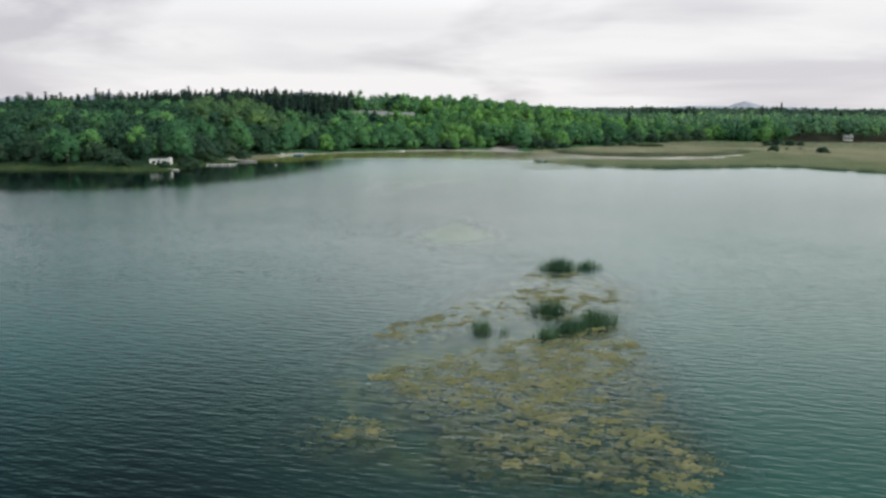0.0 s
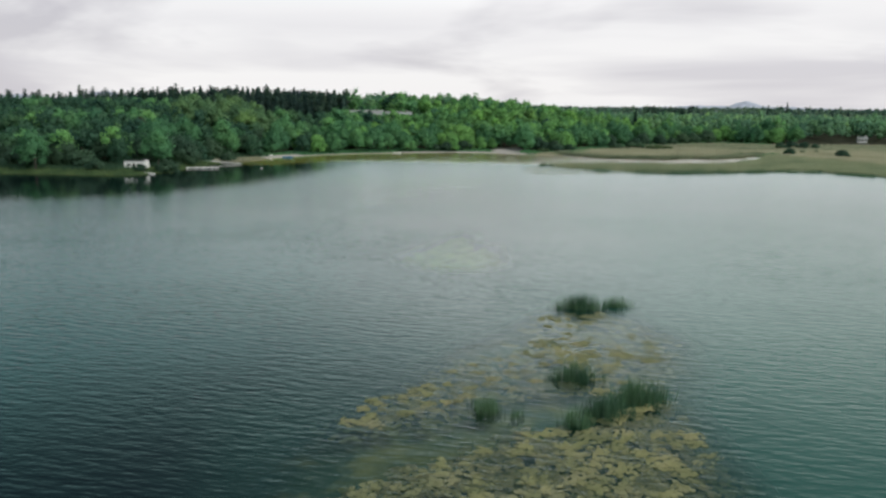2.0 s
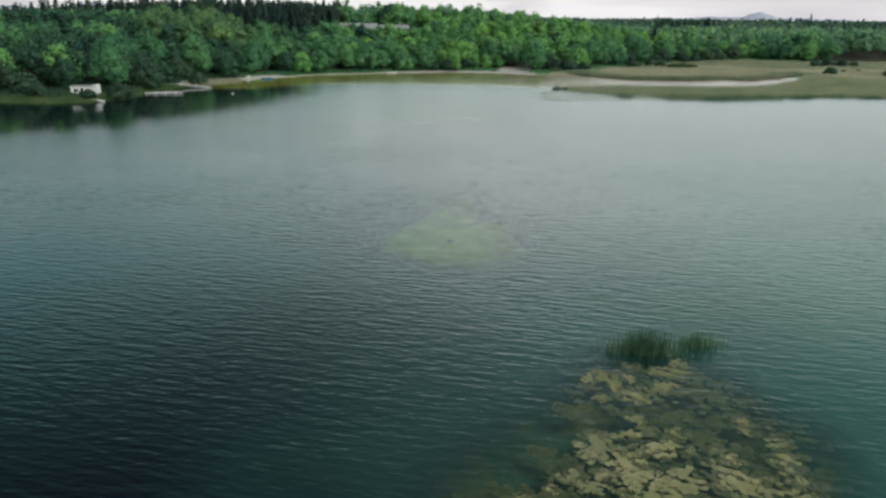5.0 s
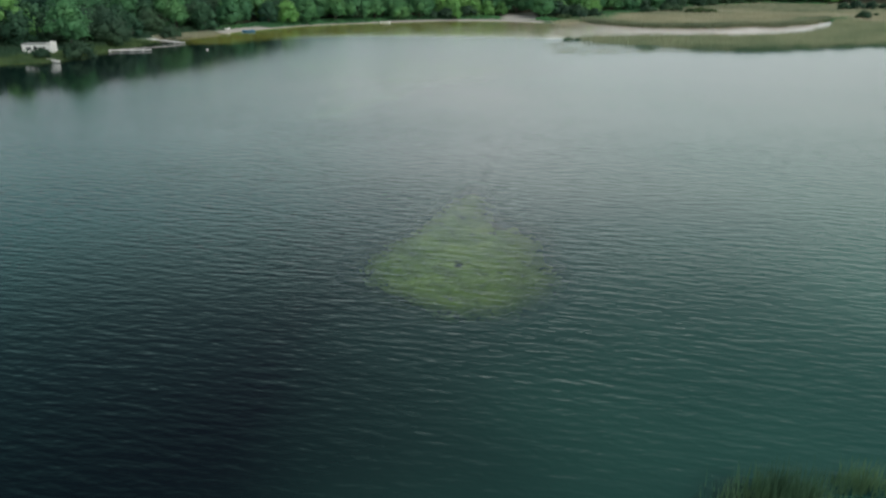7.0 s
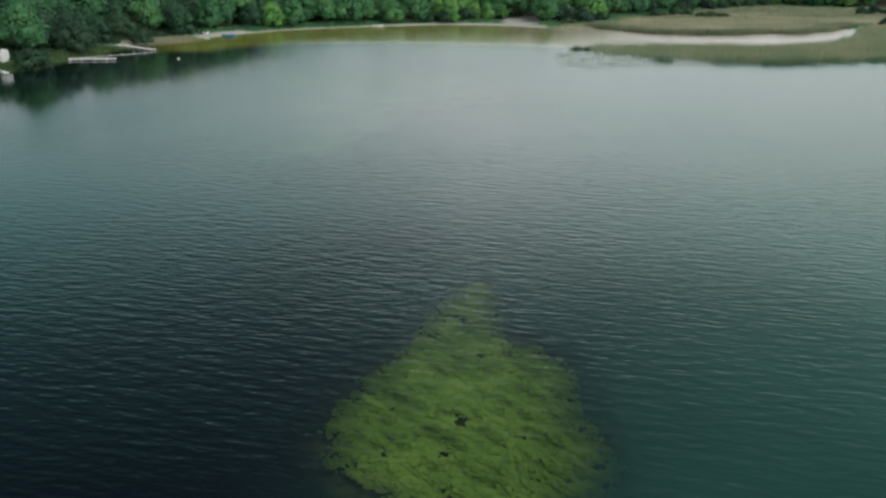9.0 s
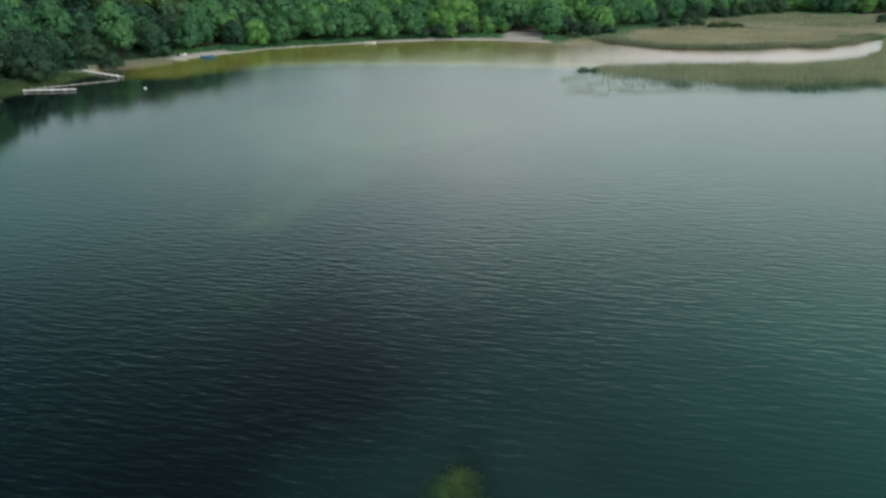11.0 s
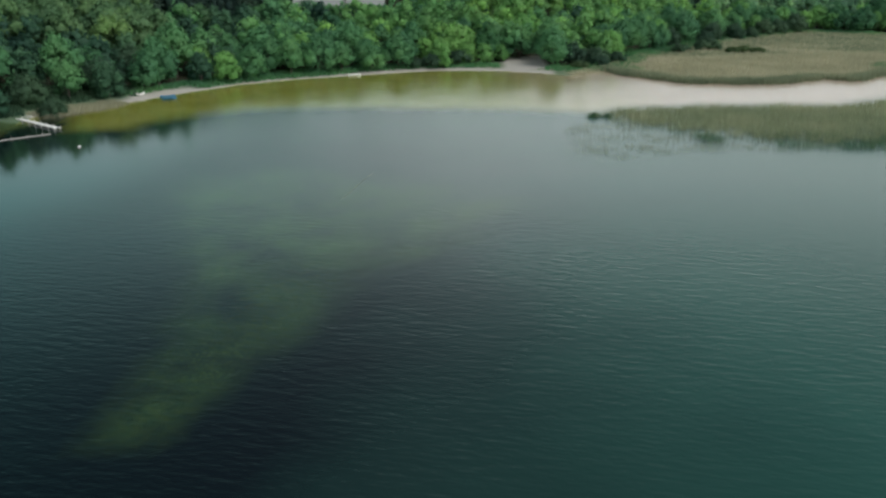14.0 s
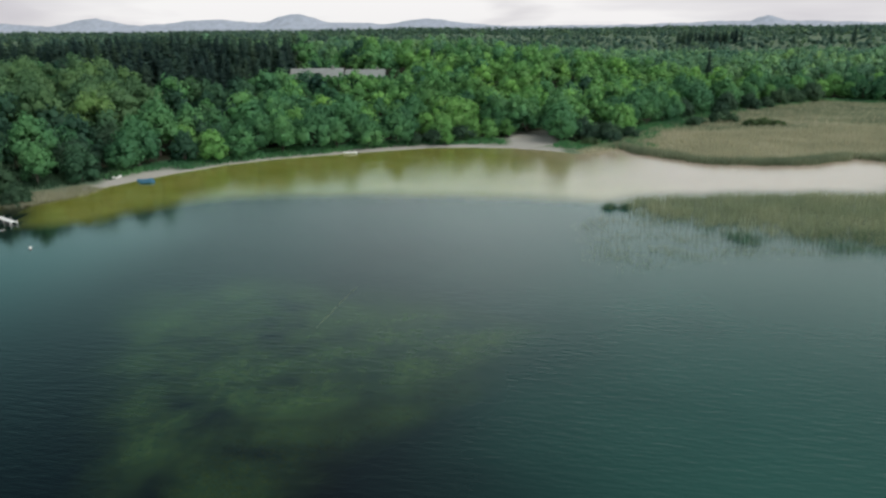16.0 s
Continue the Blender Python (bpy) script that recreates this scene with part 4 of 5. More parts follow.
ISLAND = [(36, 264.5), (38, 267.5), (44, 270.5), (60, 272.5), (76, 272.5), (87, 271.5), (105, 281), (120, 297), (138, 329), (150, 300), (160, 262), (166, 216),
          (150, 222), (136, 227), (127, 239), (119, 247), (105, 249), (90, 243), (80, 241), (68, 240), (60, 243), (55, 247), (49, 249), (44.4, 253.6), (39, 257.5)]
FRINGE = [(36, 264.5), (39, 257.5), (44.4, 253.6), (49, 249), (55, 247), (60, 243), (68, 240), (80, 241), (90, 243), (105, 249), (119, 247), (127, 239), (136, 227)]
THIN = [(40, 262), (31, 262), (27, 254), (25, 233), (30, 229), (38, 231), (46, 234), (67, 234), (90, 240), (120, 246), (87, 252), (70, 250), (52, 252)]
q = fill(ISLAND, 6.5, rng)
depth = reach(q[:, 0], q[:, 1], FRINGE, False) + 1.6 * wavy(q[:, 0], q[:, 1], 7, 3.0)
q = q[rng.uniform(size=len(q)) < 0.12 + 0.88 * step(0.0, np.where(q[:, 0] < 60, 9.0, 5.0), depth)]
reed_field("reed_bed", q, rng, 4, 1.35 + 0.25 * wavy(q[:, 0], q[:, 1], 14), 0.13, MIXED_REED, "half-green, half-dry reed bed standing in shallow lake water")
front = [(46.5, 249), (48, 243.5), (51, 241.5), (54, 243), (57, 240), (62, 238.5), (70, 236.5), (82, 238), (92, 241), (105, 247), (117, 245), (124, 237), (134, 224), (150, 220), (150, 224), (136, 229), (127, 241), (119, 250), (105, 252), (90, 247), (80, 246), (70, 246), (62, 247), (57, 246), (53, 248)]
q = fill(front, 6.0, rng)
q = q[rng.uniform(size=len(q)) < step(-0.3, 0.9, wavy(q[:, 0], q[:, 1], 9, 2.0) + 0.4 * (q[:, 0] > 68) - 0.5 * (q[:, 0] < 60) + 1.0 * (np.hypot(q[:, 0] - 50.5, q[:, 1] - 244.5) < 3.2))]
reed_field("reed_bed", q, rng, 4, np.full(len(q), 1.25), 0.09, REED, "dark green fringe of young reeds in lake water")
q = fill(THIN, 11.0, rng)
q = q[rng.uniform(size=len(q)) < (0.15 + 0.85 * step(-0.7, 0.9, wavy(q[:, 0], q[:, 1], 9, 4.0))) * step(0, 5, reach(q[:, 0], q[:, 1], THIN))]
half = rng.uniform(size=len(q)) < 0.55
reed_field("reed_bed", q[half], rng, 3, np.full(half.sum(), 0.5), 0.085, MIXED_REED, "thin scattered reed stems rising from lake water", 0.5)
reed_field("reed_bed", q[~half], rng, 3, np.full((~half).sum(), 0.45), 0.085, DRY_REED, "sparse dry reed stems rising from lake water", 0.5)
# the tan marsh, its greener rim and the sedge along the banks
view = [(40, 322), (46, 323), (52.6, 327.5), (56, 320.5), (60, 314.5), (66, 308), (72, 304.5), (82, 303.5), (90, 305), (101, 311.5), (107, 307.5), (122, 318.5), (137, 332), (152, 300), (163, 258), (240, 230), (330, 240), (330, 425),
        (200, 427), (176, 428), (153, 440), (121, 418), (100, 400), (71, 364), (57, 342)]
q = fill(view, 2.4, rng)
dull = step(-0.2, 0.6, wavy(q[:, 0], q[:, 1] * 1.5, 70, 1.0) + (q[:, 1] - 358) / 26)
pick = rng.uniform(size=len(q)) < dull * 0.85
reed_field("dry_reeds", q[~pick], rng, 3, np.full((~pick).sum(), 1.05), 0.22, DRY_REED, "pale tan dry reeds covering the marsh", 0.5)
reed_field("marsh_sedge", q[pick], rng, 4, np.full(pick.sum(), 0.7), 0.22, MIXED_REED, "dull green sedge among dry marsh reeds", 0.5)
rim = [p for p in SHORE if 50 < p[0] < 140 and p[1] > 300]
q = fill([(50, 300), (140, 300), (140, 336), (50, 332)], 14, rng)
q = q[(reach(q[:, 0], q[:, 1], rim, False) < 1.6 + 0.8 * wavy(q[:, 0], q[:, 1], 12))]
reed_field("reed_bed", q, rng, 4, np.full(len(q), 1.5), 0.14, MIXED_REED, "olive reed rim along the marsh edge")
q = fill([(-175, 205), (-60, 205), (-58, 286), (-78, 286), (-90, 240), (-175, 240)], 8, rng)
g = shore_gap(q[:, 0], q[:, 1])
q = q[(g > -2.2 + 1.2 * wavy(q[:, 0], q[:, 1], 13)) & (g < 7) & ~((q[:, 0] > -79) & (q[:, 1] > 262))]
reed_field("bank_sedge", q, rng, 4, np.full(len(q), 0.65), 0.12, GRASS, "green sedge and grass along the lake bank")
q = fill([(-80, 272), (-68, 268), (-60, 279), (-58.5, 284), (-66, 286), (-80, 282)], 10, rng)
q = q[shore_gap(q[:, 0], q[:, 1]) < 3]
reed_field("dry_reeds", q, rng, 4, np.full(len(q), 0.7), 0.11, DRY_REED, "pale dry reeds at the end of the beach")
q = rng.uniform((-62, 280), (180, 450), (110000, 2))
g = shore_gap(q[:, 0], q[:, 1])
bg = reach(q[:, 0], q[:, 1], MARSH)
q = q[((g > np.interp(q[:, 0], [-53, -49, -22, -14], [4.6, 1.6, 1.6, 3.2])) & (g < 9) & (q[:, 0] < 50) & ~((q[:, 0] > 23) & (q[:, 0] < 37) & (q[:, 1] > 329)))
      | ((bg < 6.5 + 2.5 * wavy(q[:, 0], q[:, 1], 15)) & (q[:, 0] > 42) & (q[:, 1] > 327))]
reed_field("undergrowth", q, rng, 5, 0.9 + 0.4 * wavy(q[:, 0], q[:, 1], 8), 0.3, LEAF, "low green undergrowth between beach and wood", 0.5, "undergrowth")
q = rng.uniform((-175, 215), (-60, 300), (26000, 2))
g = shore_gap(q[:, 0], q[:, 1])
q = q[(g > 4.5 + 1.5 * wavy(q[:, 0], q[:, 1], 12)) & (g < 24) & ~((np.abs(q[:, 0] + 83.4) < 5) & (np.abs(q[:, 1] - 231) < 4))]
reed_field("undergrowth", q, rng, 5, 1.0 + 0.4 * wavy(q[:, 0], q[:, 1], 8), 0.3, LEAF_GREY, "grey-green undergrowth below the willows on the bank", 0.5, "undergrowth")


def reed_clump(x, y, rx, ry, h, seed, material=REED):
    """A stand of single stems with bent tips, growing out of the lake."""
    rng = np.random.default_rng(seed)
    n = int(46 * rx * ry * 3.14)
    u = rng.normal(0, 0.5, (n, 2))
    u = u[np.hypot(u[:, 0], u[:, 1]) < 1.25] * (rx, ry)
    fall = 1 - 0.3 * np.hypot(u[:, 0] / rx, u[:, 1] / ry)
    v, f = blades(u, np.full(len(u), -0.6), rng, 2, h * fall + 0.6, 0.075, 0.10, 0.1)
    ob = tagged(bulk("reed_clump", v, [f], material), "dark green clump of reeds standing in the lake", "reeds", "reed clumps in open water")
    ob.location = (x, y, 0)
    return ob


for i, (x, y, rx, ry, h) in enumerate([
    (5.6, 65.3, 1.0, 0.8, 1.3), (7.6, 64.6, 0.5, 0.4, 0.8), (12.3, 71.0, 1.9, 0.8, 1.5), (11.1, 63.3, 1.0, 0.9, 1.3), (13.2, 65.0, 1.6, 1.1, 1.5), (15.8, 67.0, 1.9, 1.1, 1.8),
    (16.1, 89.6, 2.5, 1.0, 1.7), (19.7, 90.3, 1.5, 0.7, 1.3), (36.0, 264.5, 1.3, 0.9, 1.4), (38.6, 264.3, 1.5, 0.8, 1.1)]):
    reed_clump(x, y, rx, ry, h, 100 + i)


def lily_clump_mesh(seed, radius, count):
    """Overlapping round leaves, each notched and a little cupped."""
    rng = np.random.default_rng(seed)
    heap = Heap()
    for i in range(count):
        a, r = rng.uniform(0, 6.28), radius * min(abs(rng.normal(0, 0.62)), 1.05)
        s = rng.uniform(0.10, 0.20)
        turn = rng.uniform(0, 6.28)
        rim = turn + 0.25 + np.arange(9) / 8 * (6.283 - 0.5)
        tilt = rng.normal(0, 0.11, 2)
        x, y = s * np.cos(rim), s * np.sin(rim)
        z = 0.012 + rng.uniform(0, 0.03) + np.abs(x * tilt[0] + y * tilt[1])
        pts = np.column_stack([x, y, z])
        hub = np.array([[0, 0, z.min()]])
        v = np.concatenate([hub, pts]) + (r * math.cos(a), r * math.sin(a), 0)
        heap.add(v, tris=np.array([[0, k, k + 1] for k in range(1, 9)]))
    return heap


rng = np.random.default_rng(44)
patterns = []
for i in range(7):
    ob = lily_clump_mesh(200 + i, 0.50 + 0.06 * i, 30 + 5 * i).make("lily_clump", LILY)
    patterns.append(tagged(ob, "floating clump of yellowed water lily leaves", "water lilies", "water lily clumps on the lake"))
# outline, clumps, size, room between: dense cores and loose surroundings
BEDS = [([(-3.2, 47.2), (-1.2, 46.6), (-1, 44.8), (-3, 44.3)], 6, 0.8, 0.9),
        ([(-2.4, 54.2), (0.2, 56.2), (2.7, 58.2), (6.6, 60.6), (8.8, 62.6), (12, 62.8), (15, 65.8), (17.2, 66.6), (18, 64.4), (17.2, 58.6), (14.9, 55.8), (11.5, 53.3), (11, 48.5), (9.2, 46.2), (6.2, 48), (3.3, 49.4), (0.6, 51.4)], 175, 1.08, 0.78),
        ([(4.2, 44), (5.8, 45.8), (8.1, 46), (11, 44.6), (10, 41.4), (7.6, 40.6), (5, 41)], 24, 0.9, 0.95),
        ([(11, 45.6), (14.4, 48.4), (15.7, 45.5), (16.3, 42.4), (17, 41.2), (15, 38), (13.7, 39), (12.3, 38), (10.5, 39.4)], 34, 1.0, 0.9),
        ([(-3.5, 63), (-1.4, 67.3), (1.7, 69.3), (4.2, 70.3), (6, 69.1), (3.2, 66.3), (0.6, 63.7), (-1.8, 62.6)], 34, 0.85, 0.75),
        ([(11.2, 87), (12.2, 83.8), (13.7, 83.4), (16.8, 84.4), (18.3, 87.2), (16.8, 87.6), (14.2, 86.7)], 17, 0.95, 0.8),
        ([(10.6, 79.2), (12.2, 80.3), (14, 81.2), (16.3, 79.8), (17.6, 78.1), (16.6, 75.1), (14.6, 72.3), (12, 73.5), (12, 75), (10, 76.3)], 38, 1.08, 0.9),
        ([(18.3, 77.4), (20, 78.4), (20.7, 77), (19.9, 75.2), (17.9, 75), (18.3, 76.5)], 7, 1.0, 0.8),
        ([(19.1, 81.6), (20.8, 81.3), (19.6, 79.6), (18.6, 79.9)], 3, 0.8, 0.8),
        ([(13.2, 68.4), (14, 71.4), (15.3, 71), (16.8, 69.8), (16.1, 68.4)], 7, 1.0, 0.9),
        ([(2, 68.4), (4, 74), (10.5, 78), (10.5, 73), (10, 68.6)], 14, 0.75, 1.25),
        ([(11, 48), (12, 53), (17.5, 58), (18.6, 55), (18, 48), (15, 47.5)], 8, 0.7, 1.5)]
clumps = []
for poly, count, big, room in BEDS:
    made = 0
    for x, y in fill(poly, 12, rng):
        x, y = x + rng.normal(0, 0.3), y + rng.normal(0, 0.4)
        if made < count and all((x - a) ** 2 + (y - b) ** 2 > (room * big) ** 2 for a, b in clumps):
            clumps.append((float(x), float(y)))
            made += 1
            m = Matrix.LocRotScale((x, y, rng.uniform(-0.065, -0.02)), Euler((0, 0, rng.uniform(0, 6.28))), (big * rng.uniform(0.7, 1.2), big * rng.uniform(0.7, 1.1), 1))
            if made <= len(patterns) and count == 175:
                patterns[made - 1].matrix_basis = m
            else:
                copy_thing(patterns[int(rng.integers(7))], m)
# clumps that are still under the surface, greener and dimmer
sunken = []
for i in range(3):
    ob = lily_clump_mesh(300 + i, 0.62, 40).make("sunken_lily_clump", LILY_DEEP)
    sunken.append(tagged(ob, "green clump of lily leaves under the surface", "water lilies", "sunken water lily clumps"))
used = 0
for x, y in np.concatenate([fill([(-3, 50), (6, 62), (12, 64), (19, 67), (20.5, 60), (18.5, 48), (19, 38.5), (11, 36.5), (3, 39), (2, 46)], 1.2, rng), fill([(-6, 60), (-4, 66), (6, 73), (11, 88), (20, 88), (21, 77), (17, 68), (6, 68)], 0.8, rng)]):
    if used < 190 and all((x - a) ** 2 + (y - b) ** 2 > 0.8 for a, b in clumps):
        clumps.append((float(x), float(y)))
        m = Matrix.LocRotScale((x, y, -rng.uniform(0.12, 0.32)), Euler((0, 0, rng.uniform(0, 6.28))), (rng.uniform(0.7, 1.2),) * 2 + (1.0,))
        if used < 3:
            sunken[used].matrix_basis = m
        else:
            copy_thing(sunken[int(rng.integers(3))], m)
        used += 1
# single leaves afloat between the clumps
heap = Heap()
for poly, count, big, room in BEDS:
    q = fill([(x + (x - 9) * 0.03, y) for x, y in poly], 4.0, rng)
    q = q[wavy(q[:, 0], q[:, 1], 4.3, 1.0) + 0.5 * wavy(q[:, 0], q[:, 1], 1.7, 2.0) > -0.1]
    for x, y in q:
        s = rng.uniform(0.10, 0.24)
        t = rng.uniform(0, 6.28) + np.arange(8) * 0.82
        heap.add(np.array((x, y, -0.05)) + np.column_stack([s * np.cos(t), s * np.sin(t), rng.uniform(0, 0.02) + 0.0 * t]), tris=np.array([[0, i, i + 1] for i in range(1, 7)]))
tagged(heap.make("lily_leaves", LILY), "single yellowed lily leaves afloat between clumps", "water lilies", kind="stuff")
# leaves that still stand under the surface round the clumps
heap = Heap()
WIDE = [([(-2, 52), (-2.5, 55), (6, 62), (12, 64), (18, 67), (19, 62), (18, 52), (19, 40), (11, 37), (3, 40), (3, 48)], 190), ([(-5, 60), (-4, 64), (4, 74), (10.5, 78), (11, 87), (19, 88), (22, 80), (20, 74), (17, 68), (9, 68.5), (4, 64)], 170), ([(-5, 43), (-5, 48), (0, 48), (0, 43.5)], 16)]
for poly, count in WIDE:
    q = fill([(x + (x - 9) * 0.06, y + (y - 60) * 0.03) for x, y in poly], 1.1, rng)
    for x, y in q[: int(count * 2.2)]:
        for k in range(4):
            a, s = rng.uniform(0, 6.28), rng.uniform(0.15, 0.32)
            t = a + np.arange(7) * 0.9
            c = np.array((x + rng.normal(0, 0.35), y + rng.normal(0, 0.35), -rng.uniform(0.12, 0.5)))
            heap.add(c + np.column_stack([s * np.cos(t), s * np.sin(t), 0.1 * s * np.sin(t * 2)]), tris=np.array([[0, i, i + 1] for i in range(1, 6)]))
tagged(heap.make("sunken_lily_leaves", LILY_DEEP), "green lily leaves just under the lake surface", "water lilies", kind="stuff")


def weed_bed(poly, density, depth, size, material, label, seed, holes, ragged, thin=0.0, gaps=0):
    """A carpet of small tilted fronds below the surface, with gaps."""
    rng = np.random.default_rng(seed)
    q = fill(poly, density, rng)
    inner = reach(q[:, 0], q[:, 1], poly)
    q = q[(inner > ragged * (0.5 + 0.5 * wavy(q[:, 0], q[:, 1], 3.1, 1.0)) * rng.uniform(0, 1.4, len(q))) & (wavy(q[:, 0], q[:, 1], holes, 2.0) + rng.normal(0, 0.16, len(q)) > -0.80)]
    q = q[rng.uniform(size=len(q)) > thin * step(0.9, -0.5, wavy(q[:, 0], q[:, 1], holes * 0.8, 7.0) + 0.5 * wavy(q[:, 0], q[:, 1], holes * 0.3, 9.0))]
    for x, y in fill(poly, 1.0, rng)[:gaps]:
        r = rng.uniform(0.2, 0.55)
        q = q[np.hypot((q[:, 0] - x) / 1.3, q[:, 1] - y) + rng.normal(0, 0.16, len(q)) > r]
    n = len(q)
    c = np.column_stack([q, -depth + 0.22 * wavy(q[:, 0], q[:, 1], 2.3, 3.0) + rng.normal(0, 0.05, n)])
    a = rng.uniform(0, 6.28, n)
    s = size * rng.uniform(0.6, 1.4, n)
    one = np.column_stack([np.cos(a), np.sin(a), rng.normal(0, 0.16, n)]) * s[:, None]
    two = np.column_stack([-np.sin(a), np.cos(a), rng.normal(0, 0.16, n)]) * s[:, None] * 0.6
    v = np.stack([c - one, c - two, c + one, c + two], 1).reshape(-1, 3)
    return tagged(bulk("pond_weed", v, [np.arange(len(v)).reshape(-1, 4)], material), label, "water weed", kind="stuff")


weed_bed([(5.4, 132), (3.6, 129), (1.2, 122), (-1.5, 117.5), (-2.6, 114), (-2.0, 111.5), (1.0, 109), (3.2, 106.3), (7, 106), (10.2, 108.5), (11.6, 111.5), (10.4, 115.5), (10.9, 119.5), (9.3, 121.8), (7.2, 122.5), (7.8, 128), (7.0, 131)],
         210, 0.75, 0.18, WEED, "bright green bed of pond weed under clear water", 61, 60.0, 2.6, 0.06, 16)
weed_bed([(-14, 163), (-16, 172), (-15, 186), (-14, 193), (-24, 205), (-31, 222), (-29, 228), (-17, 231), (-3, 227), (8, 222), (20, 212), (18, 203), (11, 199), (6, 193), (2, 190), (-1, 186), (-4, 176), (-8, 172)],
         40, 1.3, 0.15, WEED_DARK, "beds of pond weed on the lake floor, green dimmed for depth", 62, 11.0, 9.0, 0.97)
weed_bed([(-12, 166), (-12.5, 176), (-12, 186), (-9, 193), (-2, 193), (4, 197), (10, 201), (9, 198), (3, 192), (-1.5, 187), (-3, 177), (-6, 174)],
         34, 1.2, 0.14, WEED_MID, "sparse yellow-green pond weed on the lake floor", 63, 6.0, 3.5, 0.8)


# ---- cabin, jetties and boats ----
def panel(name, parent, x0, x1, z0, z1, y, material, depth=0.06, label=""):
    bm = bmesh.new()
    box(bm, x0, y - depth, z0, x1, y, z1, 0.008)
    return part(name, bm, material, parent, label)


def wall_with_openings(name, parent, x0, x1, z1, y0, y1, holes, material):
    """A front wall of real thickness with openings cut through: holes are (x0, x1, z0, z1) from left to right."""
    bm = bmesh.new()
    x = x0
    for a, b, lo, hi in holes:
        box(bm, x, y0, 0, a, y1, z1)
        if lo > 0:
            box(bm, a, y0, 0, b, y1, lo)
        box(bm, a, y0, hi, b, y1, z1)
        x = b
    box(bm, x, y0, 0, x1, y1, z1)
    bmesh.ops.remove_doubles(bm, verts=bm.verts, dist=0.0005)
    return part(name, bm, material, parent)


def window(parent, x0, x1, z0, z1, y, material):
    frame_bm = bmesh.new()
    for a in ((x0, z0, x1, z0 + 0.07), (x0, z1 - 0.07, x1, z1), (x0, z0 + 0.07, x0 + 0.07, z1 - 0.07), (x1 - 0.07, z0 + 0.07, x1, z1 - 0.07), ((x0 + x1) / 2 - 0.03, z0 + 0.07, (x0 + x1) / 2 + 0.03, z1 - 0.07)):
        box(frame_bm, a[0], y + 0.05, a[1], a[2], y + 0.11, a[3])
    w = part("window", frame_bm, material, parent)
    bm = bmesh.new()
    box(bm, x0 + 0.06, y + 0.075, z0 + 0.06, x1 - 0.06, y + 0.085, z1 - 0.06)
    part("pane", bm, DARK_GLASS, w, "dark glass pane")
    bm = bmesh.new()
    box(bm, x0 - 0.06, y - 0.07, z0 - 0.07, x1 + 0.06, y + 0.05, z0 - 0.003, 0.01)
    part("sill", bm, WHITE_PAINT, w)
    return w


cabin = tagged(new("cabin"), "white flat-roofed lakeside cabin with dark windows", "cabin")
cabin.matrix_basis = pose(-83.4, 231.0, float(level([-83.4], [231])[0]) - 0.1, 0, 0, 6) @ Matrix.Scale(0.8, 4)
wall_with_openings("front_wall", cabin, -3.8, 3.8, 2.5, -1.9, -1.7, [(-2.9, -1.5, 0.95, 1.85), (-0.9, -0.05, 0.05, 2.05), (0.7, 2.1, 0.95, 1.85)], WHITE_PAINT)
for name, b in (("back_wall", (-3.8, 1.7, 0, 3.8, 1.9, 2.5)), ("side_wall", (-3.8, -1.7, 0, -3.6, 1.7, 2.5)), ("side_wall", (3.6, -1.7, 0, 3.8, 1.7, 2.95))):
    bm = bmesh.new()
    part(name, box(bm, *b, 0.01), WHITE_PAINT, cabin)
bm = bmesh.new()
part("roof", box(bm, -3.95, -2.05, 2.503, 3.59, 2.05, 2.66, 0.02), GREY_ROOF, cabin, "flat grey felt roof")
bm = bmesh.new()
part("chimney", box(bm, 2.75, 0.2, 2.663, 3.45, 0.9, 3.1, 0.03), WHITE_PAINT, cabin)
bm = bmesh.new()
part("parapet", box(bm, 2.5, -2.0, 2.663, 3.59, -1.75, 2.95, 0.02), WHITE_PAINT, cabin)
window(cabin, -2.9, -1.5, 0.95, 1.85, -1.9, WHITE_PAINT)
window(cabin, 0.7, 2.1, 0.95, 1.85, -1.9, WHITE_PAINT)
door = panel("door", cabin, -0.89, -0.06, 0.06, 2.04, -1.76, DARK_GLASS, 0.05, "dark cabin door")
bm = bmesh.new()
part("handle", box(bm, -0.2, -1.85, 1.0, -0.16, -1.812, 1.12, 0.005), GREY_ROOF, door)
bm = bmesh.new()
part("step", box(bm, -1.3, -2.6, 0.0, 0.3, -1.905, 0.16, 0.02), PALE_WOOD, cabin)


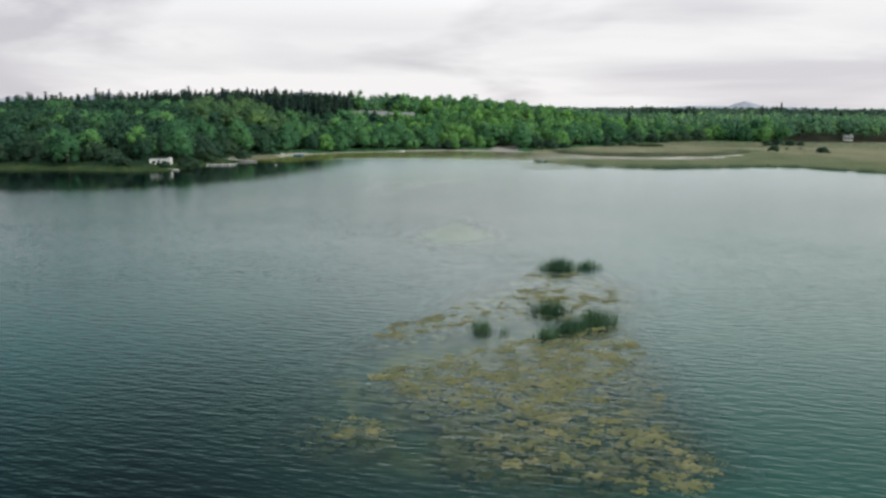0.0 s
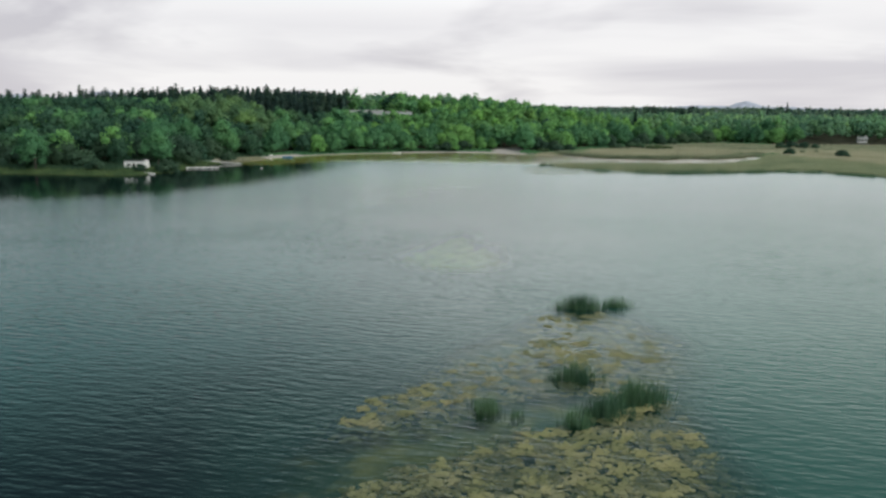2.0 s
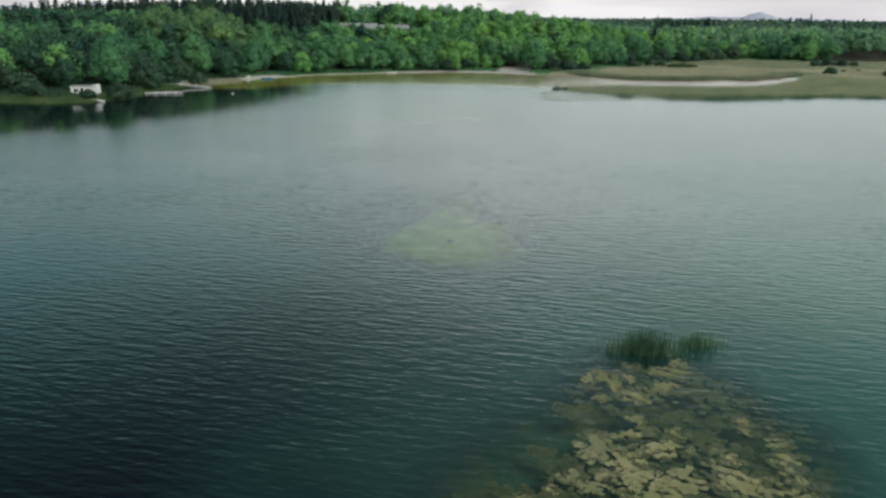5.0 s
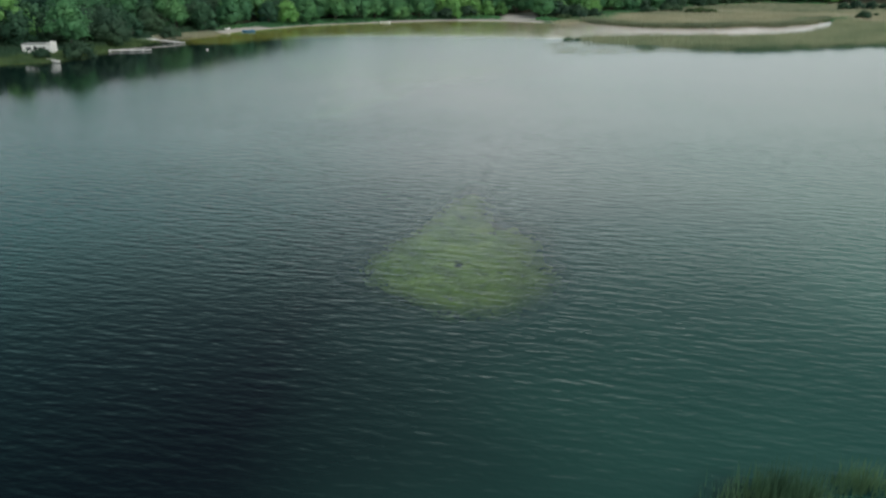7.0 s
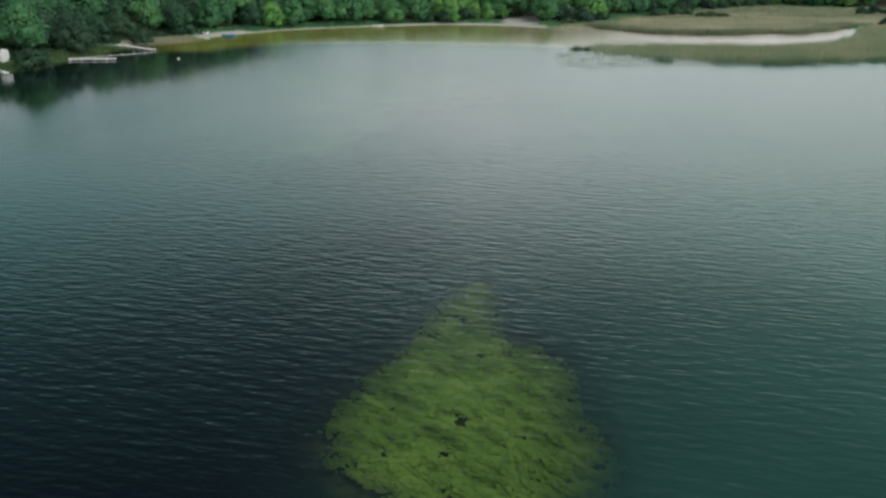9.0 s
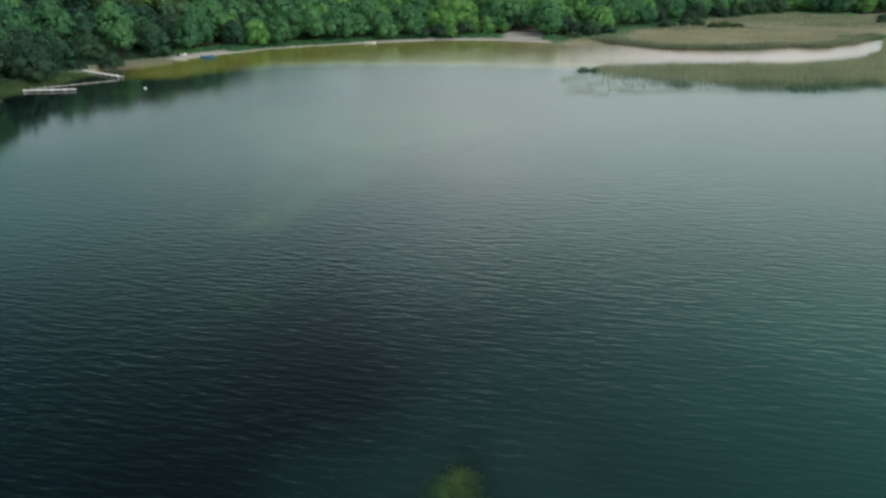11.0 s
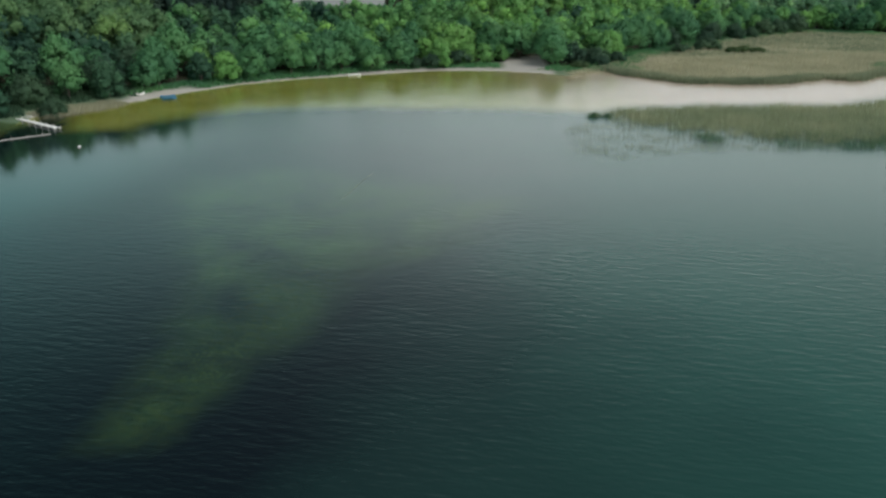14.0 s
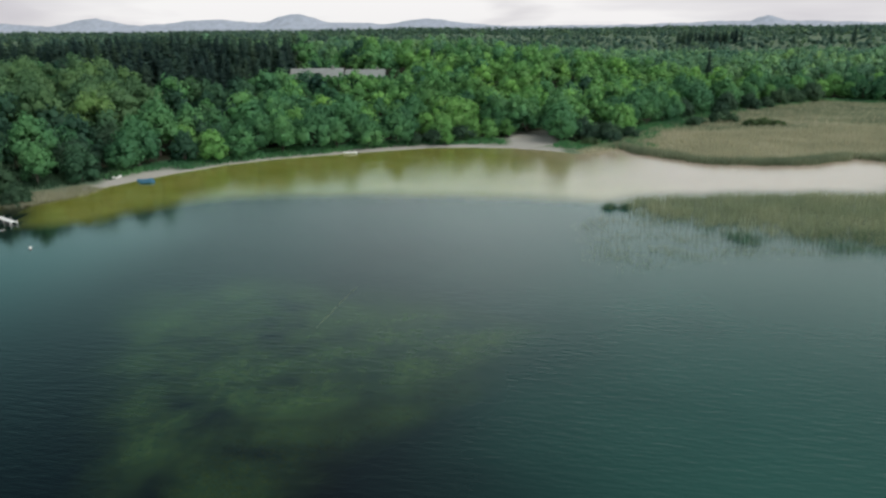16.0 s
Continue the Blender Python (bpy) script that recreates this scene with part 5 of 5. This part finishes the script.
def jetty(x0, y0, x1, y1, width, material, label, z=0.38):
    """Planks across two bearers, on posts that stand on the lake floor."""
    length = math.hypot(x1 - x0, y1 - y0)
    j = tagged(new("jetty"), label, "jetty", "jetties by the cabin")
    j.matrix_basis = pose(x0, y0, 0, 0, 0, math.degrees(math.atan2(y1 - y0, x1 - x0)))
    for s in (-1, 1):
        bm = bmesh.new()
        part("bearer", box(bm, 0, s * width * 0.36 - 0.05, z - 0.2, length, s * width * 0.36 + 0.05, z - 0.045), material, j)
    count = int(length / 0.24)
    mesh = None
    for i in range(count):
        if mesh is None:
            bm = bmesh.new()
            first = part("plank", box(bm, -0.105, -width / 2, z - 0.042, 0.105, width / 2, z, 0.008), material, j)
            mesh = first.data
        else:
            first = new("plank", mesh)
            first.parent = j
        first.location = (0.12 + i * length / count, 0, 0.006 * math.sin(i * 2.3))
    mesh = None
    for i in range(int(length / 2.4) + 1):
        for s in (-1, 1):
            if mesh is None:
                bm = bmesh.new()
                bmesh.ops.create_cone(bm, cap_ends=True, segments=10, radius1=0.08, radius2=0.07, depth=1.9)
                post = part("post", bm, material, j)
                mesh = post.data
            else:
                post = new("post", mesh)
                post.parent = j
            post.location = (min(0.15 + i * 2.4, length - 0.1), s * (width * 0.5 + 0.085), z - 0.75)
    return j


jetty(-73.0, 266.1, -61.3, 257.2, 0.9, WHITE_PAINT, "narrow white jetty running out from the bank")
jetty(-72.5, 240.0, -63.4, 241.3, 0.9, WHITE_PAINT, "short white jetty beside a grassy bank")
jetty(-73.0, 243.4, -60.8, 253.6, 0.5, PALE_WOOD, "weathered plank walkway low over the water", 0.1)
jetty(-78.5, 224.5, -74.6, 220.6, 0.5, WHITE_PAINT, "small white landing stage below the cabin", 0.3)


def rowing_boat(x, y, turn, length, beam, hull_paint, label, z=0.0):
    """An open boat: a hull with thickness, gunwale, thwarts and a keel."""
    b = tagged(new("rowing_boat"), label, "boat")
    b.matrix_basis = pose(x, y, z, 0, 0, turn)
    ribs = 13
    bm = bmesh.new()
    rings = []
    for i in range(ribs):
        u = i / (ribs - 1)
        w = beam / 2 * max(0.04, (1 - max(0, (u - 0.45) / 0.55) ** 2.4)) * (0.8 + 0.2 * min(1, u * 4))
        sheer = 0.42 + 0.16 * (2 * u - 0.9) ** 2
        xx = (u - 0.5) * length
        outer = [(xx, w, sheer), (xx, w * 0.92, 0.18), (xx, w * 0.5, -0.06), (xx, 0, -0.12), (xx, -w * 0.5, -0.06), (xx, -w * 0.92, 0.18), (xx, -w, sheer)]
        inner = [(xx, -max(w - 0.05, 0.01), sheer), (xx, -max(w * 0.9 - 0.05, 0.008), 0.2), (xx, -w * 0.45, 0.0), (xx, 0, -0.05), (xx, w * 0.45, 0.0), (xx, max(w * 0.9 - 0.05, 0.008), 0.2), (xx, max(w - 0.05, 0.01), sheer)]
        rings.append([bm.verts.new(p) for p in outer + inner])
    for one, two in zip(rings, rings[1:]):
        for k in range(14):
            bm.faces.new((one[k], one[(k + 1) % 14], two[(k + 1) % 14], two[k]))
    bm.faces.new(rings[0][::-1])
    bm.faces.new(rings[-1])
    bmesh.ops.recalc_face_normals(bm, faces=bm.faces)
    part("hull", bm, hull_paint, b)
    for u in (-0.25, 0.08):
        bm = bmesh.new()
        part("thwart", box(bm, u * length - 0.12, -beam * 0.44, 0.24, u * length + 0.12, beam * 0.44, 0.28, 0.008), PALE_WOOD, b, "plank seat")
    return b


rowing_boat(-15.4, 323.1, 8, 3.4, 1.3, WHITE_PAINT, "small white rowing boat at the beach's edge")
rowing_boat(-53.4, 291.2, 24, 3.2, 1.1, BLUE_PAINT, "blue rowing boat moored in the yellow shallows")
rowing_boat(-52.3, 289.3, 18, 2.9, 1.05, BLUE_PAINT, "pale blue open boat moored beside another boat")
rowing_boat(-59.6, 292.2, 60, 2.1, 0.9, WHITE_PAINT, "small white dinghy drawn up on sand", 0.45)

buoy = tagged(new("mooring_buoy"), "round white mooring buoy floating on the lake", "buoy")
buoy.location = (-51.2, 243.4, 0.1)
bm = bmesh.new()
bmesh.ops.create_uvsphere(bm, u_segments=20, v_segments=12, radius=0.24)
bmesh.ops.scale(bm, vec=(1, 1, 0.9), verts=bm.verts)
float_ball = part("float", bm, WHITE_PAINT, buoy)
bm = bmesh.new()
bmesh.ops.create_cone(bm, cap_ends=True, segments=12, radius1=0.04, radius2=0.035, depth=0.12, matrix=Matrix.Translation((0, 0, 0.25)))
part("eye", bm, GREY_ROOF, buoy, "grey metal eye")


# ---- houses in and behind the woods ----
def house(x, y, turn, length, depth, eaves, ridge_h, label, windows, base=None, paint=STONE_WALL):
    h = tagged(new("house"), label, "house")
    z = float(level([x], [y])[0]) if base is None else base
    h.matrix_basis = pose(x, y, z, 0, 0, turn)
    holes = [(-length / 2 + (i + 0.5) * length / windows - 0.55, -length / 2 + (i + 0.5) * length / windows + 0.55, 0.9, 2.1) for i in range(windows)]
    wall_with_openings("front_wall", h, -length / 2, length / 2, eaves, -depth / 2, -depth / 2 + 0.25, holes, paint)
    bm = bmesh.new()
    part("back_wall", box(bm, -length / 2, depth / 2 - 0.25, 0, length / 2, depth / 2, eaves), paint, h)
    for s in (-1, 1):
        bm = bmesh.new()
        x0 = s * length / 2 - (0.25 if s > 0 else 0)
        pts = [(-depth / 2 + 0.25, 0), (depth / 2 - 0.25, 0), (depth / 2 - 0.25, eaves), (0, ridge_h - 0.25), (-depth / 2 + 0.25, eaves)]
        ring = [[bm.verts.new((x0 + dx, py, pz)) for py, pz in pts] for dx in (0, 0.25)]
        bm.faces.new(ring[0][::-1])
        bm.faces.new(ring[1])
        for k in range(5):
            bm.faces.new((ring[0][k], ring[0][(k + 1) % 5], ring[1][(k + 1) % 5], ring[1][k]))
        part("gable_wall", bm, paint, h)
    bm = bmesh.new()
    over = 0.35
    for s in (-1, 1):
        lo, hi = (s * (depth / 2 + over), eaves - 0.12), (0, ridge_h)
        v = [bm.verts.new(p) for p in ((-length / 2 - over, lo[0], lo[1]), (length / 2 + over, lo[0], lo[1]), (length / 2 + over, 0, hi[1]), (-length / 2 - over, 0, hi[1]),
                                       (-length / 2 - over, lo[0], lo[1] + 0.16), (length / 2 + over, lo[0], lo[1] + 0.16), (length / 2 + over, 0, hi[1] + 0.16), (-length / 2 - over, 0, hi[1] + 0.16))]
        for f in ((0, 1, 2, 3), (7, 6, 5, 4), (0, 4, 5, 1), (1, 5, 6, 2), (2, 6, 7, 3), (3, 7, 4, 0)):
            bm.faces.new([v[k] for k in f])
    bmesh.ops.recalc_face_normals(bm, faces=bm.faces)
    roof = part("roof", bm, GREY_ROOF, h, "grey pitched roof")
    bm = bmesh.new()
    part("chimney", box(bm, length * 0.28, -0.4, ridge_h - 0.4, length * 0.28 + 0.7, 0.4, ridge_h + 0.9, 0.02), paint, roof)
    for a, b, lo, hi in holes:
        window(h, a, b, lo, hi, -depth / 2, WHITE_PAINT)
    return h


house(-35.0, 397, 3, 17, 7, 2.9, 6.0, "long low grey house with a pale grey roof among trees", 5, base=10.6)
house(-19.0, 399, -2, 13, 7, 2.8, 5.4, "long low outbuilding with a pale grey roof in a clearing", 4, base=10.6)
house(246, 452, -18, 4.8, 3.6, 2.1, 3.4, "small white house beyond the marsh among trees", 3, paint=WHITE_PAINT)

# a pale mooring rope that lies on the water over the weed
line_mesh = bmesh.new()
rings = []
for i in range(25):
    u = i / 24
    cx, cy = -5.1 + 2.8 * u + 0.04 * math.sin(u * 7), 213.7 + 12.4 * u
    rings.append([line_mesh.verts.new((cx + 0.03 * math.cos(a), cy, 0.03 * math.sin(a) - 0.012)) for a in (0.5, 1.57, 2.64, 3.9, 5.5)])
for one, two in zip(rings, rings[1:]):
    for k in range(5):
        line_mesh.faces.new((one[k], one[(k + 1) % 5], two[(k + 1) % 5], two[k]))
rope = part("mooring_rope", line_mesh, plain_material("dull_rope", (0.13, 0.16, 0.10), (0.18, 0.21, 0.13), 3.0, 0.9, 0.003))
tagged(rope, "long dull olive mooring rope floating over pond weed", "rope")
